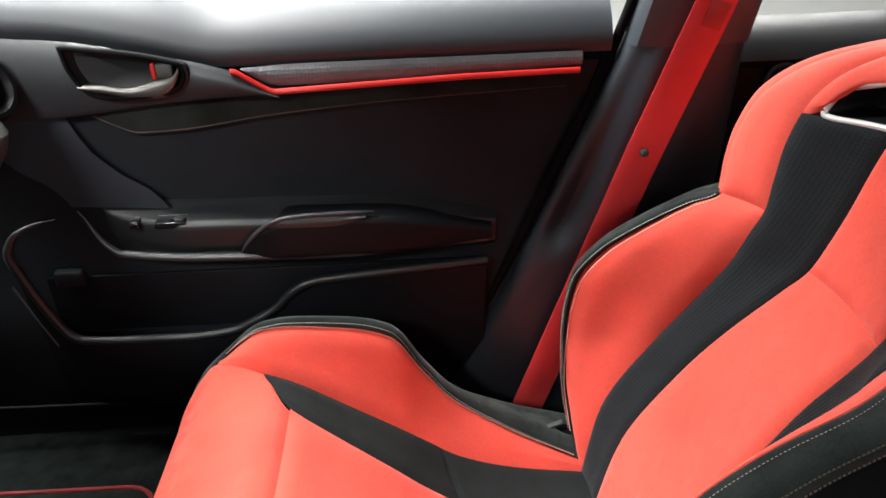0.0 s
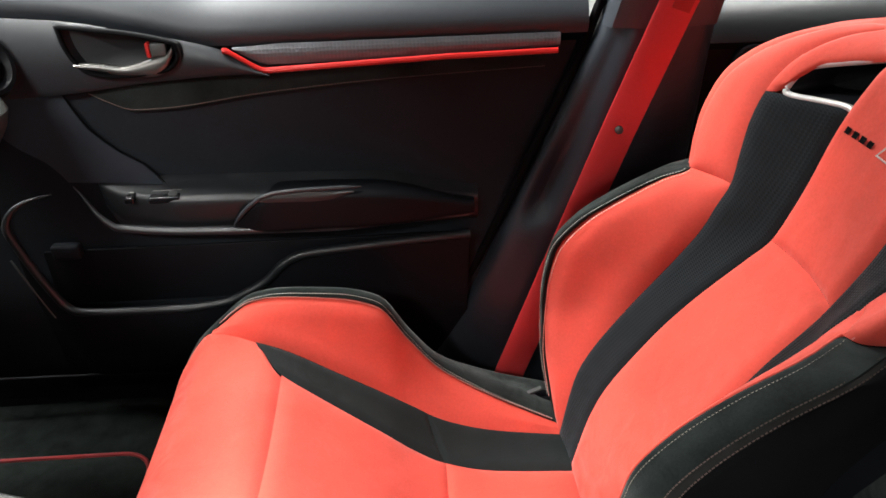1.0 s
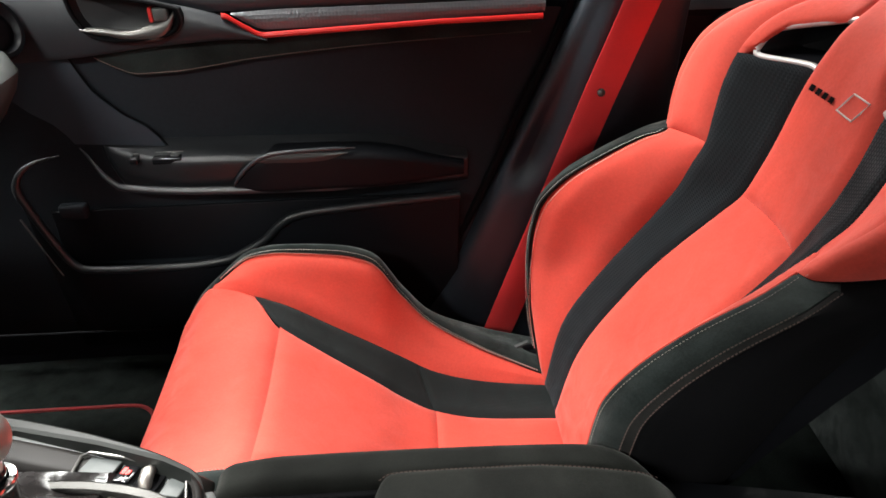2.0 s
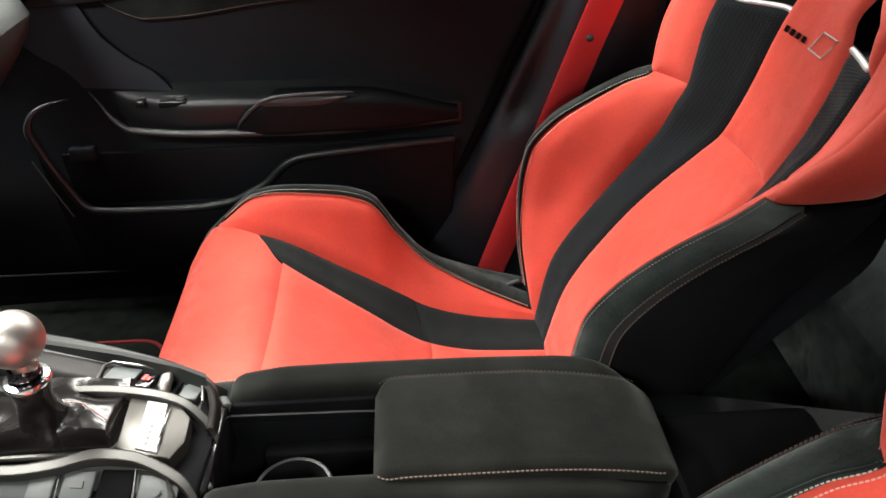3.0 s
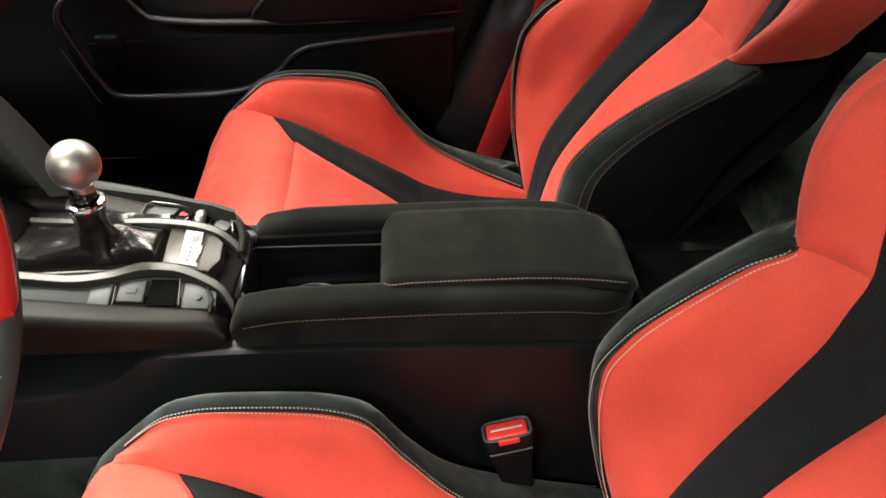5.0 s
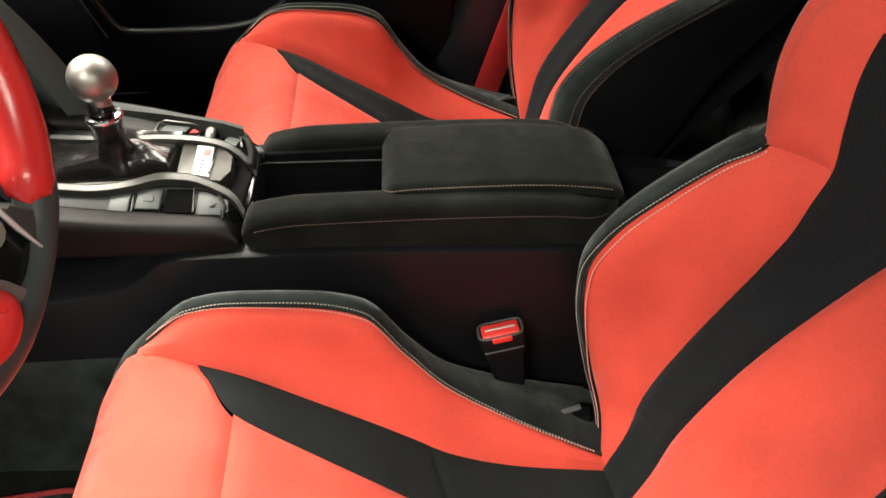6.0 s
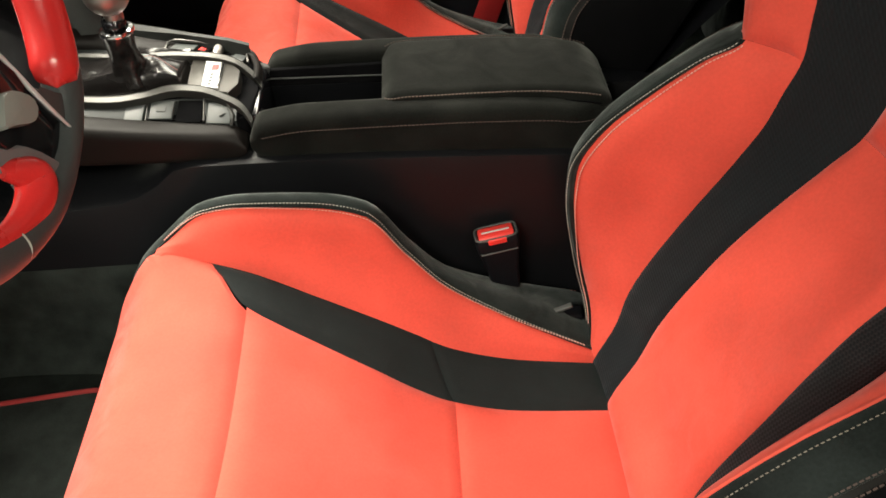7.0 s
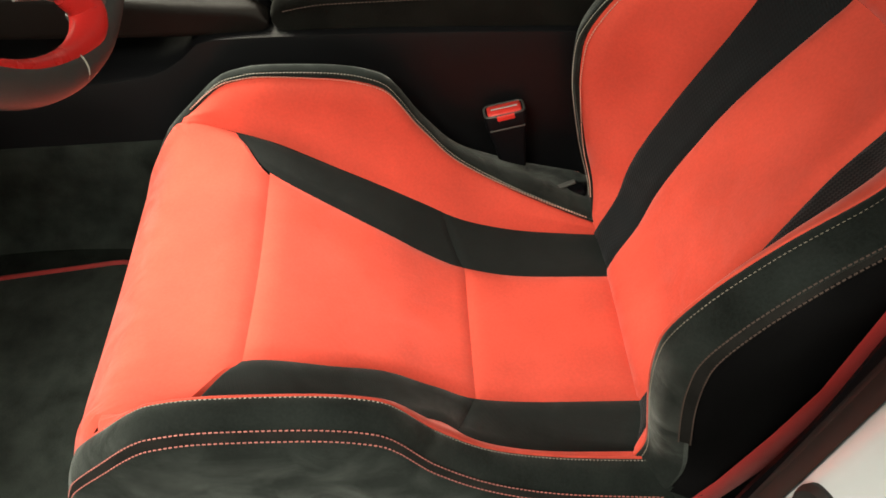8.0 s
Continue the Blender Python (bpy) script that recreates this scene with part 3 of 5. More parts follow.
    for sy in (1, -1):
        def bstripe(w, s):
            r = back_row(s, sy)
            return back_at(s, sy * (r[2] + w * (r[5] - r[2])))

        def below(w):
            return float(pch([0, 0.8, 1], [10.16, 10.03, 9.98], w))

        def above(w):
            return float(pch([0, 0.5, 0.70, 0.80, 0.9, 1], [11.9, 11.2, 10.85, 10.2, 10.02, 9.98], w))
        skin("stripe", lambda u, w: bstripe(w, u * below(w)), 60, 10, MESH, backrest, 0.004, 0.012, (-1, 0, 0.5), "black mesh cloth stripe")
        skin("shoulder_cap", lambda u, w: bstripe(w, above(w) + u * (top - above(w))), 18, 16, RED, backrest, 0.004, 0.012, (-1, 0, 0.5))

        def wing(u, w, a, b):
            p = back_face(a + u * (b - a), w * (0.945 if sy > 0 and b < 8 else 1), sy)
            return (p[0], sy * p[1], p[2])
        if sy > 0:
            skin("wing_border", lambda u, w: (lambda p: (p[0] - 0.001, p[1], p[2]))(back_face(0.05 + u * 6.95, 0.945 + 0.055 * w)), 50, 6, BLACK_SUEDE, backrest, 0.003, 0.006, (-1, -0.3, 0), "black suede border")
        skin("wing", lambda u, w: wing(u, w, 0.05, 7.0), 50, 16, RED, backrest, 0.008, 0.035, (-0.3, -sy, 0.3))
        skin("shoulder", lambda u, w: wing(u, w, 7.0, top), 36, 14, RED, backrest, 0.008 if sy > 0 else 0.003, 0.03, (-0.6, -sy, 0.3))
        skin("wing_side", lambda u, w: (lambda p: (p[0], sy * p[1], p[2]))(back_outer(0.05 + u * 6.95, 0.268 * w, sy)), 50, 16, BLACK_SUEDE, backrest, 0.002, 0.005, (0, sy, 0), "black suede wing side")
        skin("wing_flank", lambda u, w: (lambda p: (p[0], sy * p[1], p[2]))(back_outer(0.05 + u * 6.95, 0.266 + 0.734 * w, sy)), 50, 20, SIDE_CLOTH, backrest, 0.002, 0.005, (0, sy, 0), "plain black cloth flank")
        skin("shoulder_side", lambda u, w: (lambda p: (p[0], sy * p[1], p[2]))(back_outer(7.0 + u * (top - 7.0), w, sy)), 36, 22, RED, backrest, 0.003, 0.01, (0, sy, 0), "red shoulder side")
        ss = np.linspace(0.15, 7.0, 90)
        pipe = [(lambda p: (p[0], sy * (p[1] + 0.001), p[2]))(back_face(s, 1, sy)) for s in ss]
        part("piping", tube(pipe, 0.0018, 8), RED if sy < 0 else BLACK_SUEDE, backrest, "red rolled edge" if sy < 0 else "")
        ins = [(lambda p: (p[0] - 0.005, sy * p[1] - sy * 0.004, p[2]))(back_face(s, 0.90 if sy > 0 else 0.94, sy)) for s in ss[3:]]
        if sy > 0:
            part("inner_stitching", stitches(ins, (-0.7, -sy * 0.7, 0), 0.0040, 0.0026, 0.0008), PINK_THREAD, backrest, "pale red stitching")
        outs = [(lambda p: (p[0] - (0.0056 if sy > 0 else 0.0040), sy * p[1] - (0.002 if sy > 0 else 0.001), p[2] + 0.0010))(back_face(s, 0.968) if sy > 0 else back_outer(s, 0.06, sy)) for s in ss[3:]]
        part("edge_stitching", stitches(outs, (-1, 0, 0), 0.0040, 0.0022 if sy > 0 else 0.0019, 0.00065 if sy > 0 else 0.0006), WHITE_THREAD if sy > 0 else TAN_THREAD, backrest, "pale edge stitching")
        sw = np.linspace(0.8 if sy > 0 else 1.3, 6.9, 70)
        tape = [[(lambda p: (p[0], sy * (p[1] + 0.0030), p[2]))(back_outer(s, q, sy)) for q in np.array((0.242, 0.256, 0.272, 0.288)) - (0.02 if sy < 0 else 0)] for s in sw]
        part("seam_tape", sheet(tape), BROWN_TAPE, backrest)
        for q in ((0.242, 0.288) if sy > 0 else (0.222, 0.268)):
            line = [(lambda p: (p[0], sy * (p[1] + 0.0038), p[2]))(back_outer(s, q, sy)) for s in sw]
            part("double_stitching", stitches(line, (0, sy, 0), 0.0042, 0.0028, 0.0008), BROWN_THREAD, backrest, "double row of dull red stitching")
        line = [(lambda p: (p[0], sy * (p[1] + 0.0042), p[2]))(back_outer(s, 0.05, sy)) for s in np.linspace(7.05, 11.5, 50)]
        part("shoulder_stitching", stitches(line, (-0.5, sy, 0)), RED_THREAD, backrest, "pale red stitching")
        # harness slot: satin frame with a dark throat
        keys = [(10.10, 0.060), (10.17, 0.0747), (10.09, 0.105), (10.02, 0.130), (10.04, 0.1385), (10.20, 0.1425), (10.45, 0.1420), (10.70, 0.1405), (10.84, 0.136), (11.12, 0.1183), (11.45, 0.096), (11.81, 0.0735), (11.95, 0.058), (11.0, 0.052)]
        ring = []
        for t in np.arange(0, len(keys), 0.25):
            kk = np.arange(-2, len(keys) + 3)
            a, b = [float(pch(kk.astype(float), [keys[k % len(keys)][c] for k in kk], t)) for c in (0, 1)]
            p = back_at(a, sy * b)
            ring.append((p[0] + 0.004, p[1], p[2]))
        part("slot_frame", tube(ring, 0.0042, 10, closed=True), SLOT_METAL, backrest, "satin silver frame of the harness slot")
        mid = np.mean(ring, axis=0)
        throat = sheet([[tuple(mid + (np.array(p) - mid) * k + np.array((d, 0, d * 0.15))) for p in ring] for k, d in ((1.0, 0.0), (0.97, 0.03), (0.9, 0.05), (0.02, 0.05))], close_v=True)
        part("slot_throat", throat, PLASTIC, backrest)
        # suede skirt that carries the wing side down to the cushion
        drop = (-0.6, 0.0, 1.0, 2.0, 3.0) if sy > 0 else (-0.6, 0.0, 0.8, 1.6, 2.4, 3.2, 4.2)
        skirt = [[(lambda p: (p[0] + (0.006 if sy < 0 else -0.004) * k, sy * (p[1] - 0.006 * k * (sy > 0)), p[2] - 0.03 * k))(back_outer(0.06, w, sy)) for w in np.linspace(0.02, 0.9, 14)] for k in drop]
        part("wing_skirt", sheet(skirt), BLACK_SUEDE, backrest, "black suede skirt under the wing")
    # shell behind
    def rear(u, w):
        s = u * top
        r = back_row(s)
        y = (2 * w - 1)
        return (r[0] + 0.075 - 0.03 * y * y, y * (r[8] + 0.02), r[1] - 0.01)
    skin("back_shell", rear, 30, 20, PLASTIC, backrest, 0.002, 0.01, (1, 0, 0), "black hard back shell")
    # embroidered mark: dark slanted bars and a white-edged red block
    def on_back(s, y):
        return back_at(s, y)
    mark = bmesh.new()
    for k in range(4):
        y = 0.047 - 0.0135 * k
        quad = [on_back(9.66, y + 0.0046), on_back(9.66, y - 0.0044), on_back(9.88, y - 0.0060), on_back(9.88, y + 0.0030)]
        mark.faces.new([mark.verts.new((p[0] - 0.0082, p[1], p[2])) for p in quad])
    part("embroidered_bars", mark, SIDE_CLOTH, backrest, "row of small black embroidered bars")
    outline = [on_back(a, b) for a, b in ((9.62, -0.012), (9.95, -0.020), (10.28, -0.028), (10.28, -0.064), (9.95, -0.056), (9.62, -0.048))]
    part("embroidered_block", tube([(p[0] - 0.0085, p[1], p[2]) for p in outline], 0.0011, 6, closed=True), WHITE_PLATE, backrest, "white-edged embroidered block")
    # hinge pieces beside the crook
    for sy in (1,):
        part("hinge_cover", turned(box(-0.022, 0.022, -0.012, 0.012, -0.045, 0.012, 0.006), Matrix.Translation((0.246, sy * 0.205, 0.262))), PLASTIC, cushion)
        part("tilt_lever", turned(box(-0.013, 0.013, -0.004, 0.004, -0.002, 0.002, 0.0015), Matrix.Translation((0.240, sy * 0.203, 0.282)) @ pose(0, 0, 0, 0, -25, 0)), GREY_PLASTIC, cushion, "grey tilt lever")
    if settle:
        turn, dx, dy, dz = settle
        piv = Matrix.Translation((0.278, 0, 0.245))
        m = Matrix.Translation((dx, dy, dz)) @ piv @ pose(0, 0, 0, 0, turn, 0) @ piv.inverted()
        for o in backrest.children:
            for v in o.data.vertices:
                k = min(1.0, max(0.0, (v.co.z - 0.25) / 0.11))
                k = k * k * (3 - 2 * k)
                v.co = v.co.lerp(m @ v.co, k)
    return root


seat("red suede bucket seat with black mesh stripes, driver side", pose(0, 0.0155, 0) @ Matrix.Diagonal((1, 0.975, 1, 1)), (-10.8, 0.035, 0.02, -0.036))
seat("red suede bucket seat with black mesh stripes beside the passenger door", pose(0, 0.754, 0) @ Matrix.Diagonal((1, 0.985, 1, 1)))


# ---- centre console ----
def prism(outline, z0, z1, bevel=0.003, segs=2):
    """An upright block on an outline of (x, y), with rounded rims."""
    bm = bmesh.new()
    lo = [bm.verts.new((x, y, z0)) for x, y in outline]
    hi = [bm.verts.new((x, y, z1)) for x, y in outline]
    n = len(lo)
    bm.faces.new(lo[::-1])
    topf = bm.faces.new(hi)
    for i in range(n):
        bm.faces.new((lo[i], lo[(i + 1) % n], hi[(i + 1) % n], hi[i]))
    if bevel:
        bmesh.ops.bevel(bm, geom=list(topf.edges), offset=bevel, segments=segs, affect="EDGES", profile=0.5)
    return bm


def sweep(sections):
    """A closed body through rings of equal length."""
    bm = sheet(sections, close_v=True)
    bm.verts.ensure_lookup_table()
    n = len(sections[0])
    bm.faces.new([bm.verts[i] for i in range(n)][::-1])
    m = len(bm.verts)
    bm.faces.new([bm.verts[m - n + i] for i in range(n)])
    return bm


def rounded_ring(x, y0, y1, z0, z1, r, k=5):
    """Ring in the plane of x, a rectangle with round corners."""
    r = min(r, (y1 - y0) / 2.01, (z1 - z0) / 2.01)
    out = []
    for cy, cz, a0 in ((y1 - r, z1 - r, 0), (y0 + r, z1 - r, 90), (y0 + r, z0 + r, 180), (y1 - r, z0 + r, 270)):
        for i in range(k + 1):
            a = radians(a0 + 90 * i / k)
            out.append((x, cy + r * math.cos(a), cz + r * math.sin(a)))
    return out


def console():
    root = thing("centre_console", "black suede and leather centre console between the seats", "console")
    # tunnel with a raised side rail
    rows = []
    for x in np.linspace(-0.85, 0.62, 60):
        z = float(pch([-0.85, -0.42, -0.30, -0.255, -0.215, 0.24, 0.62], [0.428, 0.430, 0.440, 0.462, 0.489, 0.472, 0.40], x))
        w = 0.104
        zt = 0.385 if -0.135 < x < 0.31 else z - 0.002
        rows.append([(x, CAR - w - 0.012, 0.165), (x, CAR - w - 0.004, z - 0.05), (x, CAR - w, z - 0.012), (x, CAR - w + 0.002, z - 0.003), (x, CAR - w + 0.008, z), (x, CAR - w + 0.045, z), (x, CAR - w + 0.0455, zt),
                     (x, CAR + w - 0.0455, zt), (x, CAR + w - 0.045, z), (x, CAR + w - 0.008, z), (x, CAR + w, z - 0.012), (x, CAR + w + 0.004, z - 0.05), (x, CAR + w + 0.012, 0.165)])
    part("tunnel_side", sweep(rows), TUNNEL, root, "black plastic tunnel side with a raised rail")
    side = [[(x, CAR - 0.160, 0.172), (x, CAR - 0.140 + 0.0025 * math.sin(9 * x), 0.182), (x, CAR - 0.128, 0.200), (x, CAR - 0.1215, 0.25), (x, CAR - 0.118, 0.31), (x, CAR - 0.1155, 0.333), (x, CAR - 0.110, 0.338)] for x in np.linspace(-0.84, -0.05, 40)]
    part("tunnel_carpet", sheet(side), CARPET, root, "black carpet on the tunnel side")
    # leather knee pad under the shifter panel
    for y0, y1, nm in ((0.308, 0.340, "knee_pad"), (0.468, 0.500, "knee_pad")):
        near = y0 < CAR
        rows = []
        for x in np.linspace(-0.60, -0.137, 40):
            e = min(1.0, (-0.137 - x) / 0.018)
            r = math.sqrt(max(0.05, 1 - (1 - e) ** 2))
            hi = float(pch([-0.60, -0.40, -0.25, -0.137], [0.570, 0.556, 0.532, 0.516], x))
            lo = float(pch([-0.60, -0.40, -0.137], [0.500, 0.492, 0.478], x))
            mid = (hi + lo) / 2
            flare = 0.0 if near else 0.03 * min(1, max(0, (-0.15 - x) / 0.2))
            bulge = 0.006 * math.sin(math.pi * min(1, max(0, (x + 0.6) / 0.46)))
            rows.append(rounded_ring(x, y0 + flare - (bulge if near else 0), y1 + flare + (0 if near else bulge), mid - (mid - lo) * r, mid + (hi - mid) * r, 0.012))
        part(nm, sweep(rows), PAD, root, "brown-black leather knee pad")
    # suede pad that runs round the tray and lid in a U
    path = [(-0.131, 0.328), (-0.06, 0.328), (0.02, 0.328), (0.10, 0.328), (0.18, 0.328), (0.24, 0.328)]
    path += [(0.248 + 0.034 * math.sin(radians(a)), 0.362 - 0.034 * math.cos(radians(a))) for a in range(0, 91, 15)]
    path += [(0.243 + 0.034 * math.sin(radians(a)), 0.454 - 0.034 * math.cos(radians(a))) for a in range(90, 181, 15)]
    path += [(0.235, 0.488), (0.18, 0.488), (0.10, 0.488), (0.02, 0.488), (-0.06, 0.488), (-0.131, 0.488)]
    q = resample([(x, y, 0) for x, y in path], 0.008)
    rows, line = [], []
    for i, p in enumerate(q):
        d = q[min(i + 1, len(q) - 1)] - q[max(i - 1, 0)]
        d /= np.linalg.norm(d)
        nrm = np.array((d[1], -d[0], 0))
        end = min(i, len(q) - 1 - i) * 0.008
        r = math.sqrt(max(0.10, 1 - (1 - min(1, end / 0.016)) ** 2))
        far = min(1.0, max(0.0, (p[1] - 0.35) / 0.12))
        hi = pch([-0.131, -0.06, 0.06, 0.22, 0.31], [0.529, 0.538, 0.537, 0.531, 0.510], float(p[0])) - 0.011 * far
        lo = 0.476 - 0.022 * min(1.0, max(0.0, p[0] / 0.3))
        mid = (hi + lo) / 2
        rows.append([tuple(p + nrm * pt[1] * (0.75 + 0.25 * r) + np.array((0, 0, pt[2]))) for pt in rounded_ring(0, -0.022, 0.022, mid - (mid - lo) * r, mid + (hi - mid) * r, 0.015, 6)])
        if end > 0.012:
            line.append(tuple(p + nrm * 0.0224 + np.array((0, 0, hi - 0.0165))))
    part("side_pad", sweep(rows), CONSOLE_SUEDE, root, "black suede pad round the armrest")
    half = len(line) // 2
    part("pad_stitching", stitches(line[:half - 8], (0, -1, 0), 0.0046, 0.003, 0.0007), BROWN_THREAD, root, "dull red stitching")
    part("pad_stitching", stitches(line[half + 8:], (0, 1, 0), 0.0046, 0.003, 0.0007), BROWN_THREAD, root, "dull red stitching")
    # armrest lid, rolled over in front, resting on the rear of the pad
    rows, near_line, far_line = [], [], []
    for x in np.linspace(0.026, 0.303, 56):
        e = min(1.0, (x - 0.026) / 0.017 + 0.02, (0.303 - x) / 0.030 + 0.02)
        r = math.sqrt(max(0.06, 1 - (1 - e) ** 2))
        hi = pch([0.026, 0.06, 0.20, 0.27, 0.303], [0.541, 0.545, 0.543, 0.537, 0.527], float(x))
        lo = pch([0.026, 0.05, 0.12, 0.303], [0.508, 0.503, 0.506, 0.500], float(x))
        mid = (hi + lo) / 2
        skew = 0.014 * max(0.0, (x - 0.18) / 0.12)
        y0, y1 = 0.331 + 0.020 * (1 - r) - 0.4 * skew, 0.462 - 0.022 * (1 - r) - skew
        ring = rounded_ring(x, y0, y1, mid - (mid - lo) * r, mid + (hi - mid) * r, 0.012)
        front = max(0.0, 1 - (x - 0.026) / 0.06)
        rows.append([(p[0] + 0.007 * front * math.sin(math.pi * min(1, max(0, (p[1] - y0) / (y1 - y0)))), p[1], p[2] + 0.0035 * math.sin(math.pi * min(1, max(0, (p[1] - y0) / (y1 - y0)))) * (p[2] > mid)) for p in ring])
        if 0.031 < x < 0.290:
            near_line.append((x, y0 + 0.0022, hi - 0.0040))
            far_line.append((x, y1 - 0.0065, hi + 0.0006))
    lid = part("armrest_lid", sweep(rows), CONSOLE_SUEDE, root, "black suede armrest lid")
    part("lid_stitching", stitches(near_line, (0, -0.7, 0.7), 0.0042, 0.0028, 0.0008), DUSTY_THREAD, lid, "dusty pink stitching")
    part("lid_stitching", stitches(far_line, (0, 0, 1), 0.0042, 0.0026, 0.0006), BROWN_THREAD, lid, "dull red stitching")
    part("lid_seam", tube([(x, y - 0.0028, z - 0.0095) for x, y, z in near_line], 0.0011, 6), SIDE_CLOTH, lid)
    # open tray with a cup ring
    part("tray_floor", box(-0.128, 0.04, 0.350, 0.450, 0.386, 0.395, 0.002), SIDE_CLOTH, root)
    part("tray_wall", box(-0.128, 0.045, 0.460, 0.4675, 0.38, 0.512, 0.002), SIDE_CLOTH, root)
    part("tray_step", box(-0.095, 0.045, 0.440, 0.460, 0.39, 0.458, 0.003), SIDE_CLOTH, root)
    part("tray_lip", tube([(-0.125, 0.459, 0.500), (-0.02, 0.459, 0.497), (0.034, 0.459, 0.495)], 0.0012, 6), GREY_PLASTIC, root)
    part("cup_ring", lathe([(0.036, 0.0), (0.040, 0.0), (0.0405, 0.004), (0.0385, 0.006), (0.036, 0.005), (0.0345, -0.004), (0.033, -0.04)], 40, (-0.058, 0.388, 0.462)), SOFT, root)
    # shifter panel
    panel = [(-0.60, 0.352), (-0.30, 0.352), (-0.20, 0.347), (-0.150, 0.335), (-0.132, 0.345), (-0.130, 0.40), (-0.132, 0.46), (-0.150, 0.485), (-0.20, 0.500), (-0.33, 0.535), (-0.60, 0.56)]
    part("shifter_panel", prism(panel, 0.470, 0.522, 0.004), SIDE_CLOTH, root, "dark satin shifter panel")
    part("panel_end", turned(box(-0.006, 0.006, -0.055, 0.055, -0.03, 0.03, 0.004), Matrix.Translation((-0.131, 0.405, 0.488))), GLOSS, root)

    def bar(keys, name, mat=None, slim=0.9):
        n = 40
        t = np.linspace(0, 1, n)
        k = np.linspace(0, 1, len(keys))
        xyz = np.stack([pch(k, [q[i] for q in keys], t) for i in range(3)], axis=1)
        rows = []
        for i, p in enumerate(xyz):
            k = slim + (1 - slim) * i / (n - 1)
            rows.append([(p[0], p[1] + b * k, p[2] + c + 0.25 * b) for b, c in ((-0.0048, -0.010), (-0.0056, -0.0008), (-0.0050, 0.0), (-0.0040, -0.0006), (0.0040, -0.0006), (0.0048, 0.0), (0.0054, -0.0008), (0.0048, -0.010))])
        part(name, sweep(rows), mat or SILVER, root, "satin silver trim bar" if mat is None else "dark satin edge of the console", crease=18)
    bar([(-0.60, 0.392, 0.560), (-0.40, 0.382, 0.545), (-0.30, 0.369, 0.541), (-0.262, 0.371, 0.543), (-0.225, 0.377, 0.547), (-0.195, 0.374, 0.546), (-0.162, 0.361, 0.541), (-0.140, 0.347, 0.535), (-0.128, 0.332, 0.524)], "trim_bar")
    bar([(-0.60, 0.490, 0.560), (-0.40, 0.478, 0.545), (-0.31, 0.472, 0.541), (-0.245, 0.466, 0.543), (-0.195, 0.455, 0.544), (-0.162, 0.443, 0.541), (-0.137, 0.424, 0.531), (-0.126, 0.412, 0.520)], "trim_bar", slim=0.5)
    bar([(-0.56, 0.596, 0.560), (-0.335, 0.549, 0.546), (-0.245, 0.523, 0.540), (-0.175, 0.497, 0.533), (-0.143, 0.478, 0.526), (-0.132, 0.455, 0.515)], "edge_bar", GUNMETAL)
    part("far_flank", sheet([[(x, y0, 0.545), (x, y0 - 0.004, 0.543), (x, y0 - 0.009, 0.524)] for x, y0 in ((-0.56, 0.592), (-0.335, 0.545), (-0.245, 0.519), (-0.175, 0.493), (-0.145, 0.476))]), GUNMETAL, root)
    # satin shoulders on either side of the boot, under the switches
    rows = []
    for x in np.linspace(-0.60, -0.150, 40):
        inner = pch([-0.60, -0.40, -0.31, -0.245, -0.195, -0.15], [0.494, 0.482, 0.476, 0.470, 0.459, 0.436], float(x))
        outer = pch([-0.60, -0.335, -0.245, -0.175, -0.15], [0.603, 0.547, 0.521, 0.495, 0.480], float(x))
        base = pch([-0.60, -0.335, -0.245, -0.15], [0.550, 0.5375, 0.5315, 0.5245], float(x))
        rows.append([(x, inner + (outer - inner) * k / 5, base - 0.002 * math.sin(math.pi * k / 5)) for k in range(6)])
    part("far_shoulder", sheet(rows), SHOULDER, root, "dark satin shoulder round the switches")
    rows = []
    for x in np.linspace(-0.60, -0.147, 40):
        inner = pch([-0.60, -0.40, -0.30, -0.225, -0.195, -0.162, -0.147], [0.390, 0.380, 0.367, 0.375, 0.372, 0.360, 0.352], float(x))
        rows.append([(x, inner, 0.5315), (x, inner - 0.018, 0.5230), (x, 0.334, 0.5085)])
    part("near_shoulder", sheet(rows), SHOULDER, root, "dark satin shoulder under the switches")
    # dark corner that rounds the rear of the panel
    rows = []
    keys = [(-0.235, 0.519), (-0.185, 0.501), (-0.155, 0.486), (-0.139, 0.468), (-0.132, 0.445), (-0.130, 0.415)]
    q = resample([(x, y, 0) for x, y in keys], 0.005)
    for i, p in enumerate(q):
        d = q[min(i + 1, len(q) - 1)] - q[max(i - 1, 0)]
        d /= np.linalg.norm(d)
        nx, ny = -d[1], d[0]
        z = 0.5385 - 0.007 * i / (len(q) - 1)
        rows.append([tuple((p[0] + nx * k, p[1] + ny * k, z + h)) for k, h in ((-0.007, -0.008), (-0.006, -0.002), (-0.003, 0.0), (0.0, -0.001), (0.0025, -0.005), (0.004, -0.03), (0.002, -0.07))])
    part("panel_corner", sheet(rows), PAD, root, "dark rounded corner of the shifter panel")
    # sloping switch strip on either side
    def switch(x0, x1, y0, y1, z, mat, tilt, name="switch", lift=0.004):
        return part(name, turned(box(-(x1 - x0) / 2, (x1 - x0) / 2, -(y1 - y0) / 2, (y1 - y0) / 2, 0, lift, 0.0015), Matrix.Translation(((x0 + x1) / 2, (y0 + y1) / 2, z)) @ pose(0, 0, 0, tilt, 0, -6 if y0 < CAR else -14)), mat, root)
    switch(-0.284, -0.260, 0.345, 0.371, 0.5240, SWITCH_FACE, 22, "switch_blank")
